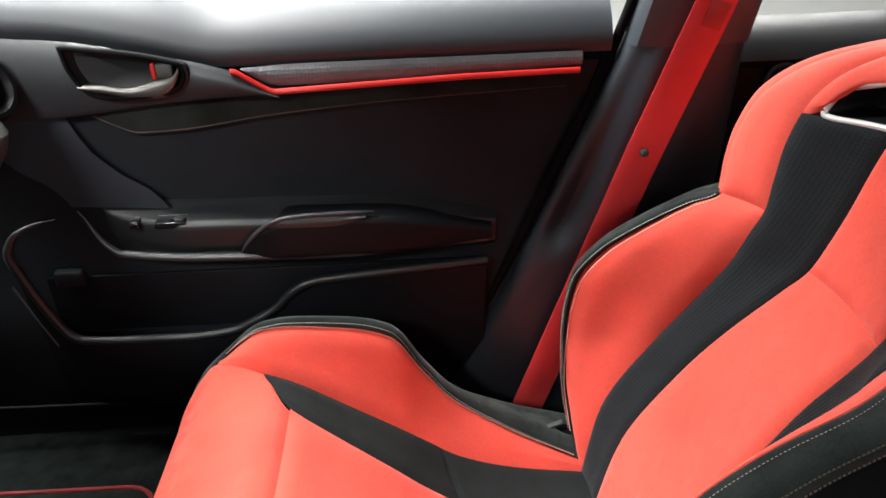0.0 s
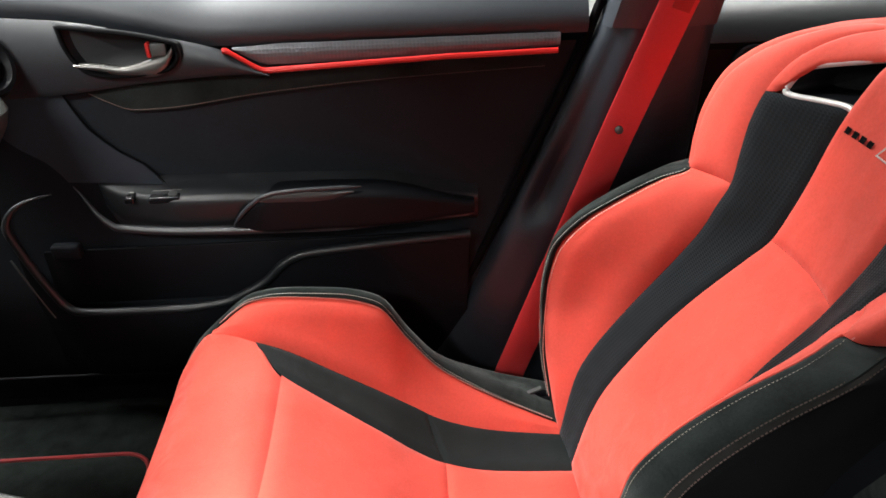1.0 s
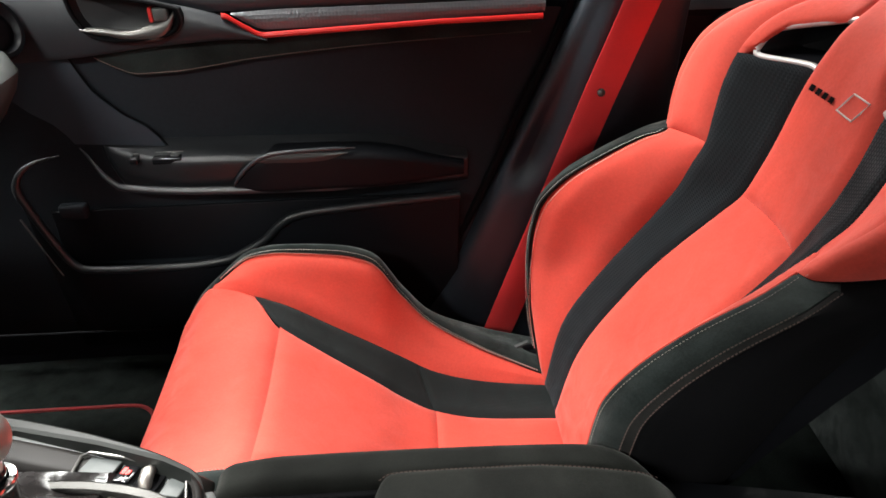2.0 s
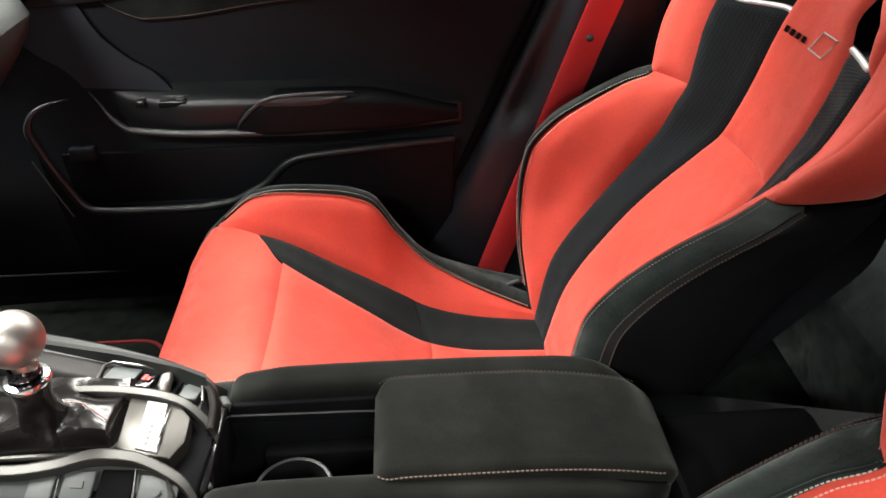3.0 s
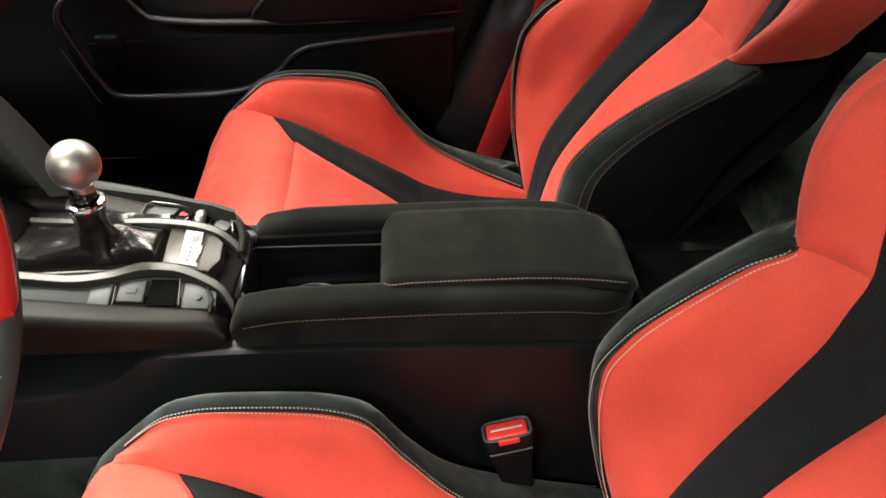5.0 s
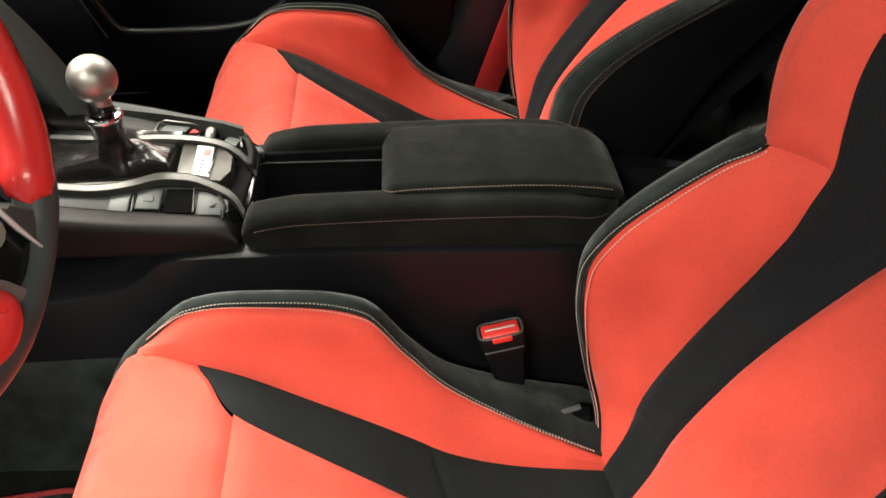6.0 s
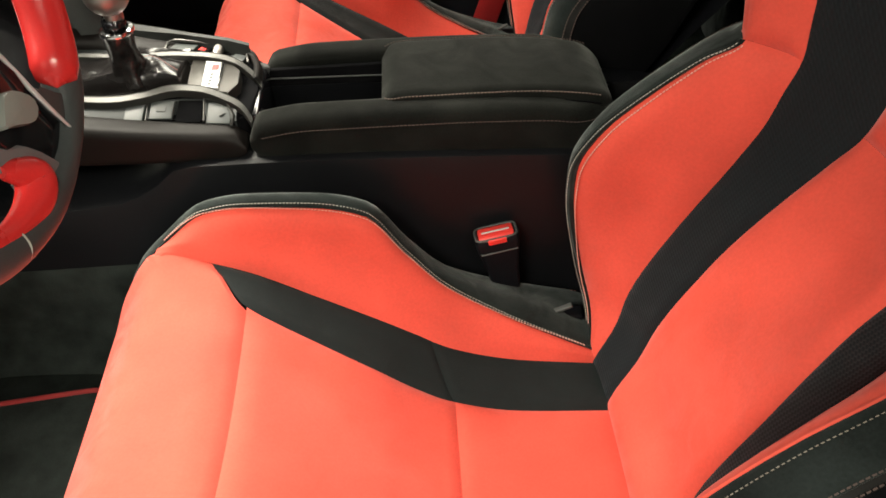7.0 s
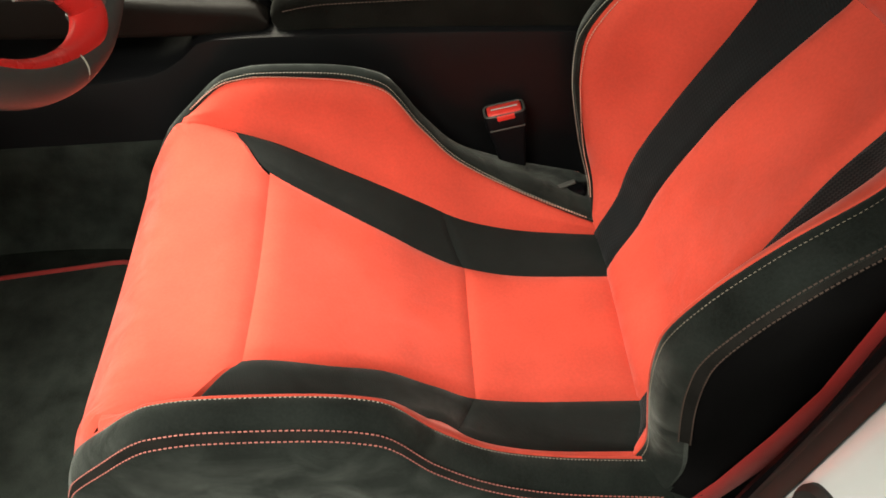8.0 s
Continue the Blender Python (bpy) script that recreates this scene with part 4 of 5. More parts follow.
    one = switch(-0.253, -0.224, 0.346, 0.372, 0.5255, SWITCH_FACE, 22)
    part("switch_mark", box(-0.006, 0.006, -0.003, 0.003, 0.004, 0.0046, 0), GREY_PLASTIC, one).matrix_basis = Matrix.Translation((-0.239, 0.359, 0.526)) @ pose(0, 0, 0, 22, 0, -6)
    switch(-0.221, -0.189, 0.340, 0.371, 0.5245, SIDE_CLOTH, 22, "switch_recess", 0.002)
    two = switch(-0.184, -0.153, 0.334, 0.364, 0.5225, SWITCH_FACE, 22)
    part("switch_mark", lathe([(0.0001, 0.0046), (0.0035, 0.0046), (0.0035, 0.004)], 16), GREY_PLASTIC, two).matrix_basis = Matrix.Translation((-0.166, 0.347, 0.5235)) @ pose(0, 0, 0, 22, 0, 0)
    part("switch_frame", tube([(-0.186, 0.336, 0.5235), (-0.187, 0.366, 0.535), (-0.160, 0.358, 0.535), (-0.150, 0.340, 0.527), (-0.153, 0.329, 0.519)], 0.0016, 6), SILVER, root)
    part("switch_frame", tube([(-0.258, 0.343, 0.521), (-0.256, 0.374, 0.535), (-0.223, 0.374, 0.536)], 0.0011, 6), SILVER, root)
    switch(-0.256, -0.222, 0.480, 0.508, 0.5298, SWITCH_FACE, -8)
    red = switch(-0.219, -0.203, 0.474, 0.498, 0.5285, GLOSS, -8)
    for k in (0, 1):
        part("switch_mark", box(-0.005 + 0.005 * k, -0.001 + 0.005 * k, -0.004, 0.005 - 0.003 * k, 0.004, 0.0046, 0), RED_BUTTON, red, "red warning mark").matrix_basis = Matrix.Translation((-0.210, 0.486, 0.5302)) @ pose(0, 0, 0, -8, 0, -14)
    switch(-0.201, -0.176, 0.464, 0.490, 0.5265, SIDE_CLOTH, -8, "switch_recess", 0.002)
    part("switch_toggle", turned(tube([(0, -0.013, -0.005), (0, -0.006, 0.0015), (0, 0.004, 0.0025), (0, 0.013, -0.003)], [0.005, 0.0066, 0.0066, 0.005], 12), Matrix.Translation((-0.189, 0.479, 0.5325))), ALU, root, "brushed metal toggle")
    switch(-0.172, -0.152, 0.456, 0.479, 0.5255, SWITCH_FACE, -8)
    part("switch_frame", tube([(-0.262, 0.480, 0.5355), (-0.260, 0.508, 0.5360), (-0.252, 0.512, 0.5365), (-0.215, 0.503, 0.5355), (-0.164, 0.486, 0.5320), (-0.152, 0.476, 0.5305), (-0.147, 0.452, 0.5300)], 0.0016, 8), SATIN, root, "satin frame round the switches")
    # badge plate behind the boot
    plate = [(-0.218, 0.458), (-0.190, 0.458), (-0.168, 0.446), (-0.152, 0.425), (-0.150, 0.395), (-0.160, 0.374), (-0.195, 0.384), (-0.214, 0.392)]
    bz = part("badge_plate", prism(plate, 0.515, 0.5365, 0.002), DARK_BRONZE, root, "dark bronze badge plate")
    white = [(-0.198, 0.448), (-0.177, 0.442), (-0.172, 0.381), (-0.194, 0.388)]
    part("badge", prism(white, 0.535, 0.5395, 0.001), WHITE_PLATE, bz, "white metal badge")
    blk = bmesh.new()
    box(-0.1870, -0.1785, 0.424, 0.435, 0.5395, 0.5400, 0, bm=blk)
    part("badge_block", blk, RED_TRIM, bz, "red block on the badge")
    bars = bmesh.new()
    for k in range(4):
        box(-0.1865, -0.1830, 0.390 + 0.0072 * k, 0.3940 + 0.0072 * k, 0.5395, 0.5399, 0, bm=bars)
    part("badge_bars", bars, GREY_PLASTIC, bz)
    part("badge_edge", box(-0.1745, -0.1725, 0.386, 0.440, 0.5395, 0.5402, 0.0003), GLOSS, bz)
    # light plastic corner clips where the pads begin
    for y, z in ((0.362, 0.508), (0.462, 0.512)):
        part("corner_clip", turned(box(-0.005, 0.005, -0.008, 0.008, -0.022, 0.008, 0.003), Matrix.Translation((-0.131, y, z)) @ pose(0, 0, 0, 0, 25, 30)), GREY_PLASTIC, root, "pale grey corner clip")
    # tunnel behind the armrest
    part("rear_console", box(0.318, 0.50, 0.335, 0.470, 0.40, 0.462, 0.018), SIDE_CLOTH, root)


console()


def gear_lever():
    root = thing("gear_lever", "brushed aluminium ball gear knob on a black leather boot", "gear lever")
    cx, cy = -0.282, 0.418
    prof = [(0.0001, 0.0260)] + [(0.0260 * math.sin(a), 0.0260 * math.cos(a)) for a in np.linspace(0.12, math.pi - 0.42, 28)] + [(0.0110, -0.0285), (0.0105, -0.034)]
    part("knob", lathe(prof, 48, (cx + 0.003, cy, 0.651)), ALU, root, "brushed aluminium ball knob")
    part("collar", lathe([(0.0115, 0.0), (0.0135, 0.002), (0.0140, 0.006), (0.0125, 0.009), (0.0138, 0.011), (0.0120, 0.014)], 32, (cx, cy, 0.607)), GLOSS, root)
    part("collar_ring", lathe([(0.0160, 0.0), (0.0200, 0.001), (0.0207, 0.004), (0.0195, 0.0068), (0.0150, 0.0075)], 36, (cx, cy, 0.600)), CHROME, root, "chrome collar ring")
    part("stem", tube([(cx - 0.004, cy + 0.003, 0.50), (cx - 0.001, cy + 0.001, 0.56), (cx, cy, 0.622)], 0.009, 12), GLOSS, root)
    # leather sleeve over the stem, and the crumpled skirt round it
    rows = []
    for t in np.linspace(0, 1, 26):
        z = 0.535 + 0.068 * t
        mx, my = cx - 0.004 + 0.004 * t, cy + 0.012 * (1 - t) ** 2
        r0 = pch([0, 0.3, 0.6, 1], [0.031, 0.0210, 0.0172, 0.0188], float(t))
        rows.append([(mx + (r0 + 0.0045 * math.sin(3 * a + 5 * t) * (1 - t)) * math.cos(a), my + (r0 + 0.0035 * math.sin(4 * a - 5 * t) * (1 - t)) * math.sin(a), z) for a in np.linspace(0, math.tau, 40, endpoint=False)])
    part("sleeve", sheet(rows, close_v=True), LEATHER, root, "black leather sleeve")
    rows = []
    nx, ny = 70, 44
    for i in range(nx + 1):
        row = []
        for j in range(ny + 1):
            u, v = i / nx, j / ny
            x, y = -0.414 + 0.197 * u, 0.399 + 0.094 * v
            edge = min(1.0, min(u * 197, (1 - u) * 197, v * 94, (1 - v) * 94) / 9)
            edge = edge * edge * (3 - 2 * edge)
            d = math.hypot(x - cx, (y - cy - 0.01) * 1.2)
            ang = math.atan2(y - cy - 0.01, x - cx)
            rise = 0.026 * math.exp(-(d / 0.036) ** 2)
            ribs = 0.5 + 0.5 * math.sin(3 * ang + 34 * d + 0.6)
            crease = noise.noise(Vector((x * 30, y * 30, 0.3)))
            row.append((x, y, 0.522 + edge * (0.012 + rise + 0.011 * ribs * min(1, d / 0.03) + 0.007 * crease)))
        rows.append(row)
    part("boot", sheet(rows), LEATHER, root, "crumpled glossy black leather boot")
    seam = [rows[i][9 + int(3 * (1 + math.sin(i / 4)))] for i in range(46, 68)]
    part("boot_seam", stitches([(p[0], p[1], p[2] + 0.0015) for p in seam], (0, -0.5, 1), 0.004, 0.0028, 0.0007), RED_SEAM, root, "dull red seam")
    frame_pts = [(-0.405, 0.396), (-0.225, 0.396), (-0.214, 0.410), (-0.214, 0.452), (-0.226, 0.470), (-0.300, 0.497), (-0.405, 0.497), (-0.418, 0.48), (-0.418, 0.41)]
    part("boot_frame", tube([(x, y, 0.5255) for x, y in frame_pts], 0.003, 8, closed=True), SILVER, root, "thin satin boot frame")


gear_lever()


# ---- steering wheel ----
def steering_wheel():
    root = thing("steering_wheel", "steering wheel in black and red leather with silver spokes", "steering wheel")
    c, tau = Vector((-0.248, 0.016, 0.851)), radians(14.4)
    ax, up = Vector((math.cos(tau), 0, math.sin(tau))), Vector((-math.sin(tau), 0, math.cos(tau)))

    def at(r, deg, n=0.0):
        y, u = r * math.cos(radians(deg)), r * math.sin(radians(deg))
        u *= 1.0 if u > 0 else 0.955
        return c + Vector((0, y, 0)) + up * u + ax * n

    def arc(r, a0, a1, rad, n, name, mat, label="", taper=True):
        m = max(12, int(abs(a1 - a0) / 3))
        pts = [at(r, a0 + (a1 - a0) * i / m, n) for i in range(m + 1)]
        rr = [rad * (min(1, math.sqrt(max(0.0, 1 - (1 - min(i, m - i) / 2.2) ** 2)) if min(i, m - i) < 2.2 else 1) if taper else 1) for i in range(m + 1)]
        return part(name, tube(pts, rr, 18), mat, root, label)
    # the rim slims where the spokes branch off
    rad = [0.0155 - 0.0037 * sum(max(0, 1 - abs(k * 3 - a) / 16) ** 0.5 for a in (286, 190)) for k in range(120)]
    pts = [at(0.2003 - r, k * 3) for k, r in enumerate(rad)]
    part("rim", tube(pts, rad, 18, closed=True), RIM_LEATHER, root, "black leather outer rim")
    for a0, a1 in ((-50, 40), (140, 196)):
        arc(0.1700, a0 - (8 if a0 < 0 else 0), a1 + (0 if a0 < 0 else 8), 0.0180, 0.006, "grip", RED_LEATHER, "red leather grip")
    pts, rad = [], []
    for t in np.linspace(0, 1, 40):
        a, r = [float(pch([0, 0.15, 0.3, 0.45, 0.6, 0.8, 1], k, t)) for k in ((-99, -93, -90, -92.5, -99, -118, -150), (0.140, 0.150, 0.161, 0.169, 0.1735, 0.1745, 0.1745))]
        pts.append(at(r, a, 0.007))
        rad.append(float(pch([0, 0.12, 0.35, 0.5, 0.75, 1], [0.004, 0.0095, 0.0140, 0.0135, 0.0075, 0.0050], t)))
    part("lower_grip", tube(pts, rad, 20), RED_LEATHER, root, "red leather lower rim")
    seam = [at(0.1840 + 0.0157 * math.cos(radians(a)), -108, 0.0157 * math.sin(radians(a))) for a in range(-150, 151, 15)]
    part("rim_seam", tube(seam, 0.0008, 6), WHITE_THREAD, root, "pale seam round the rim")
    # black spoke web, silver inlay, grey lower blade
    def web(name, corners, mat, n0, n1, label=""):
        bm = bmesh.new()
        lo = [bm.verts.new(at(r, d, n0)) for r, d in corners]
        hi = [bm.verts.new(at(r, d, n1)) for r, d in corners]
        k = len(lo)
        bm.faces.new(lo[::-1])
        f = bm.faces.new(hi)
        for i in range(k):
            bm.faces.new((lo[i], lo[(i + 1) % k], hi[(i + 1) % k], hi[i]))
        bmesh.ops.bevel(bm, geom=list(f.edges), offset=0.003, segments=2, affect="EDGES", profile=0.5)
        return part(name, bm, mat, root, label)
    for f in (lambda d: d, lambda d: -180 - d - 64):
        web("spoke", [(0.07, f(-40)), (0.110, f(-56)), (0.136, f(-62)), (0.178, f(-65)), (0.188, f(-70)), (0.186, f(-80)), (0.150, f(-88)), (0.10, f(-95))], GLOSS, -0.012, 0.004, "glossy black spoke")
        inlay = [at(r, f(a), 0.0095) for r, a in ((0.07, -47), (0.092, -55.5), (0.109, -59.3), (0.122, -61.4), (0.135, -64.4), (0.156, -66.8), (0.181, -68.2))]
        part("spoke_inlay", tube(inlay, [0.0012, 0.0015, 0.0018, 0.0012, 0.0021, 0.0020, 0.0010], 10), SLOT_METAL, root, "satin silver spoke inlay")
        web("spoke_blade", [(0.113, f(-114)), (0.120, f(-102)), (0.131, f(-94)), (0.135, f(-90.5)), (0.140, f(-85.3)), (0.146, f(-83.5)), (0.159, f(-81.7)), (0.182, f(-79)), (0.184, f(-82)), (0.168, f(-86.8)), (0.149, f(-92.6)), (0.137, f(-99)), (0.128, f(-114))], BLADE, -0.004, 0.008, "grey lower spoke blade")
        web("spoke_corner", [(0.138, f(-62.6)), (0.150, f(-62)), (0.166, f(-60)), (0.196, f(-56)), (0.201, f(-66)), (0.199, f(-84)), (0.182, f(-94)), (0.160, f(-92)), (0.157, f(-89.5)), (0.168, f(-86.1)), (0.1785, f(-82.3)), (0.182, f(-79)), (0.1835, f(-73.6)), (0.1815, f(-69)), (0.177, f(-67.2)), (0.159, f(-66.4)), (0.147, f(-65.2))], RIM_LEATHER, -0.008, 0.0075, "dark grey leather branch of the rim")
        key = [Vector(at(r, f(a), 0.0)) for r, a in ((0.112, -75.7), (0.1135, -73), (0.118, -70.5), (0.126, -68.6), (0.134, -67.7), (0.140, -67.9), (0.1445, -69.8), (0.1455, -72.5), (0.144, -75), (0.139, -77.8), (0.129, -82.4), (0.124, -86.2), (0.121, -86.4), (0.116, -82.2))]
        mid = sum(key, Vector()) / len(key)
        pad = [[tuple(mid + (p - mid) * k + ax * n) for p in key] for k, n in ((1.0, 0.003), (1.0, 0.009), (0.95, 0.0115), (0.6, 0.0125), (0.01, 0.013))]
        part("thumb_pad", sheet(pad, close_v=True), PALE_GREY, root, "grey thumb switch")
    hub = lathe([(0.0001, 0.022), (0.05, 0.020), (0.075, 0.012), (0.082, 0.0), (0.07, -0.03), (0.04, -0.06), (0.035, -0.22)], 48)
    part("hub", turned(hub, Matrix.Translation(c) @ pose(0, 0, 0, 0, 90 - 14.4, 0)), SOFT, root, "black airbag cover")


steering_wheel()


# ---- dashboard ----
def dashboard():
    root = thing("dashboard", "black soft dashboard with a centre stack", "dashboard")
    rows = []
    slim = [(-1.1, 0.50), (-0.72, 0.50), (-0.64, 0.56), (-0.615, 0.61), (-0.60, 0.66), (-0.588, 0.72), (-0.585, 0.76), (-0.60, 0.82), (-0.66, 0.87), (-0.80, 0.885), (-1.1, 0.84)]
    full = [(-1.1, 0.50), (-0.72, 0.52), (-0.585, 0.61), (-0.530, 0.668), (-0.490, 0.712), (-0.466, 0.744), (-0.457, 0.768), (-0.468, 0.792), (-0.53, 0.825), (-0.72, 0.865), (-1.1, 0.84)]
    for y in np.concatenate([np.linspace(-0.28, 1.0, 40), (1.012, 1.021, 1.026)]):
        k = min(1.0, max(0.0, (y - 0.58) / 0.10))
        k = k * k * (3 - 2 * k)
        e = 0.02 * max(0.0, (y - 1.0) / 0.026) ** 2
        rows.append([(a[0] + (b[0] - a[0]) * k - e, y, a[1] + (b[1] - a[1]) * k) for a, b in zip(slim, full)])
    part("dash_body", sweep(rows), DASH, root)
    # centre stack falls from the dash to the shifter panel, with soft flanks
    for y, s, fwd in ((0.345, -1, -0.09), (0.530, 1, 0.0)):
        flank = []
        for t in np.linspace(0, 1, 20):
            x = float(pch([0, 0.35, 0.7, 1], [-0.345, -0.372, -0.43, -0.56], t)) + fwd
            z = float(pch([0, 0.35, 0.7, 1], [0.535, 0.615, 0.72, 0.83], t))
            flank.append([(x - 0.16, y + s * 0.012, z - 0.13), (x - 0.03, y + s * 0.014, z - 0.03), (x + 0.004, y + s * 0.008, z - 0.004), (x + 0.010, y, z + 0.006), (x, y - s * 0.012, z + 0.010), (x - 0.02, y - s * 0.02, z + 0.0)])
        part("stack_flank", sheet(flank), DASH, root, "soft black flank of the centre stack")
    rows = []
    for t in np.linspace(0, 1, 12):
        x, z = -0.385 - 0.20 * t, 0.545 + 0.27 * t
        rows.append([(x - 0.05, 0.345, z - 0.03), (x, 0.345, z), (x, 0.495, z), (x - 0.05, 0.495, z - 0.03)])
    # dark turned body, added where the dash end throws its shadow
    shadow_body = lathe([(0.0001, 0.012), (0.020, 0.012), (0.030, 0.006), (0.036, 0.016), (0.042, 0.016), (0.046, 0.006), (0.046, -0.03)], 36)
    part("side_vent", turned(shadow_body, Matrix.Translation((-0.497, 1.038, 0.815)) @ pose(0, 0, 0, 0, 70, -20)), PLASTIC, root, "dark round body in place of the dash shadow")
    part("stack_face", sheet(rows), GLOSS, root, "piano black face of the centre stack")


dashboard()


# ---- passenger door and pillar ----
def door_panel():
    root = thing("front_door_panel", "black passenger door panel with a red trim line and armrest", "door")
    x0 = -0.78

    def rear_cut(z):
        """The panel's rear edge leans back with the pillar."""
        return float(pch([0.20, 0.45, 0.62, 0.84, 0.92], [0.10, 0.185, 0.255, 0.318, 0.335], z))

    def y_of(x, z):
        base = float(pch([0.20, 0.40, 0.50, 0.62, 0.74, 0.80, 0.84], [1.105, 1.100, 1.112, 1.122, 1.116, 1.104, 1.100], z))
        return base
    # main skin
    zs = np.linspace(0.20, 0.80, 40)
    part("door_skin", sheet([[(x0 + (rear_cut(z) - x0) * u, y_of(0, z), z) for z in zs] for u in np.linspace(0, 1, 50)]), DOOR_SKIN, root)
    back = box(x0, 0.16, 1.135, 1.150, 0.2, 0.86, 0.004)
    part("door_frame", back, PLASTIC, root)
    # padded top, rolling over to the glass
    rows = []
    for u in np.linspace(0, 1, 50):
        x = x0 + (0.322 - x0) * u
        low = float(pch([-0.78, -0.48, -0.40, -0.30, -0.20, 0.32], [0.895, 0.878, 0.870, 0.850, 0.828, 0.826], x))
        rows.append([(x, 1.099, low - 0.014), (x, 1.096, low - 0.006), (x, 1.094, low), (x, 1.097, low + 0.012), (x, 1.106, low + 0.028), (x, 1.124, low + 0.046), (x, 1.146, low + 0.058), (x, 1.172, low + 0.064), (x, 1.182, low + 0.060), (x, 1.184, low + 0.02)])
    part("top_pad", sheet(rows), TOP_PAD, root, "soft padded door top")
    # handle blade: the smooth wing that carries the inner handle and tapers into the trim line
    rows = []
    for x in np.linspace(-0.60, -0.130, 110):
        hi = float(pch([-0.60, -0.48, -0.40, -0.30, -0.20, -0.13], [0.890, 0.866, 0.858, 0.838, 0.813, 0.776], x))
        lo = float(pch([-0.60, -0.52, -0.42, -0.28, -0.18, -0.13], [0.745, 0.752, 0.757, 0.770, 0.774, 0.773], x))
        rows.append([(x, 1.092 - 0.012 * math.sin(math.pi * k / 30) ** 0.6, lo + (hi - lo) * k / 30) for k in range(31)])
    wing = sheet(rows)
    outline = [(-0.398, 0.853), (-0.368, 0.849), (-0.314, 0.841), (-0.267, 0.830), (-0.252, 0.824), (-0.250, 0.811), (-0.259, 0.796), (-0.283, 0.788), (-0.336, 0.785), (-0.370, 0.790), (-0.386, 0.805), (-0.396, 0.831)]
    k = len(outline)
    t = np.arange(-2, k + 3, dtype=float)
    ox, oz = [pch(t, [outline[int(i) % k][j] for i in t], np.arange(0, k, 0.2)) for j in (0, 1)]
    mx, mz = -0.325, 0.815
    cup = [[(mx + (x - mx) * r, 1.0785 + d, mz + (z - mz) * r) for x, z in zip(ox, oz)] for r, d in ((1.10, 0.006), (1.085, -0.003), (1.03, -0.0045), (0.97, 0.001), (0.90, 0.010), (0.5, 0.015), (0.01, 0.016))]
    part("handle_cup", sheet(cup, close_v=True), SOFT, root, "dark glossy handle cup")
    ring = [(mx + (x - mx) * 1.02, mz + (z - mz) * 1.02) for x, z in zip(ox, oz)]

    part("cup_bezel", tube([(x, 1.0755, z) for x, z in ring], 0.0032, 8, closed=True, side=(0, 1, 0.05)), SIDE_CLOTH, root, "black bezel round the handle cup")

    def inside(px, pz):
        hit = False
        for (xa, za), (xb, zb) in zip(ring, ring[1:] + ring[:1]):
            if (za > pz) != (zb > pz) and px < (xb - xa) * (pz - za) / (zb - za) + xa:
                hit = not hit
        return hit
    for f in list(wing.faces):
        q = f.calc_center_median()
        if inside(q.x, q.z):
            wing.faces.remove(f)
    part("handle_wing", wing, WING, root, "smooth black wing round the handle")
    lever = []
    for t in np.linspace(0, 1, 26):
        x = -0.390 + 0.136 * t
        z = float(pch([0, 0.25, 0.5, 0.78, 0.92, 1], [0.802, 0.797, 0.791, 0.794, 0.803, 0.818], t))
        r = float(pch([0, 0.15, 0.5, 0.8, 1], [0.002, 0.005, 0.0070, 0.0125, 0.005], t))
        lever.append([(x, 1.077 + 0.006 * math.cos(a), z + r * math.sin(a)) for a in np.linspace(0, math.tau, 12, endpoint=False)])
    part("inner_handle", sweep(lever), SATIN, root, "satin inner door handle")
    lock = part("lock_button", box(-0.284, -0.262, 1.073, 1.083, 0.809, 0.828, 0.003), GREY_PLASTIC, root, "grey lock button")
    part("lock_flag", box(-0.290, -0.284, 1.073, 1.083, 0.808, 0.829, 0.002), RED_TRIM, lock, "red lock flag")
    # patterned trim with the red line under it
    rows = []
    for x in np.linspace(-0.178, 0.282, 40):
        hi = float(pch([-0.178, -0.1, 0.282], [0.8125, 0.8155, 0.8155], x))
        lo = float(pch([-0.178, -0.142, -0.136, 0.282], [0.810, 0.789, 0.7865, 0.796], x))
        rows.append([(x, 1.090 + 0.004 * (1 - math.sin(math.pi * k / 6)), lo + (hi - lo) * k / 6) for k in range(7)])
    part("trim_strip", sheet(rows), CARBON, root, "grey patterned trim strip")
    red = [(-0.190, 1.086, 0.8105), (-0.183, 1.086, 0.8095), (-0.160, 1.086, 0.794), (-0.140, 1.086, 0.7815), (-0.134, 1.086, 0.7805), (-0.05, 1.086, 0.7835), (0.12, 1.086, 0.7895), (0.278, 1.086, 0.7915)]
    q = resample(red, 0.006)
    part("red_line", sweep([[(p[0], p[1] + 0.004 * math.cos(a), p[2] + 0.0042 * math.sin(a)) for a in np.linspace(0, math.tau, 8, endpoint=False)] for p in q]), RED_TRIM, root, "thin red trim line")
    # suede insert with a stitched line
    st = [(x, 1.1145 - 0.006, float(pch([-0.402, -0.37, -0.336, -0.29, -0.15, 0.03, 0.263], [0.754, 0.735, 0.722, 0.723, 0.739, 0.752, 0.761], x))) for x in np.linspace(-0.395, 0.265, 60)]
    rows = []
    for p in st:
        top = 0.772 if p[0] < -0.14 else 0.779 + 0.015 * (p[0] + 0.14)
        rows.append([(p[0], 1.1075 - 0.003 * math.sin(math.pi * k / 5), p[2] + (top - p[2]) * k / 5) for k in range(6)])
    ins = part("suede_insert", sheet(rows), BLACK_SUEDE, root, "black suede insert")
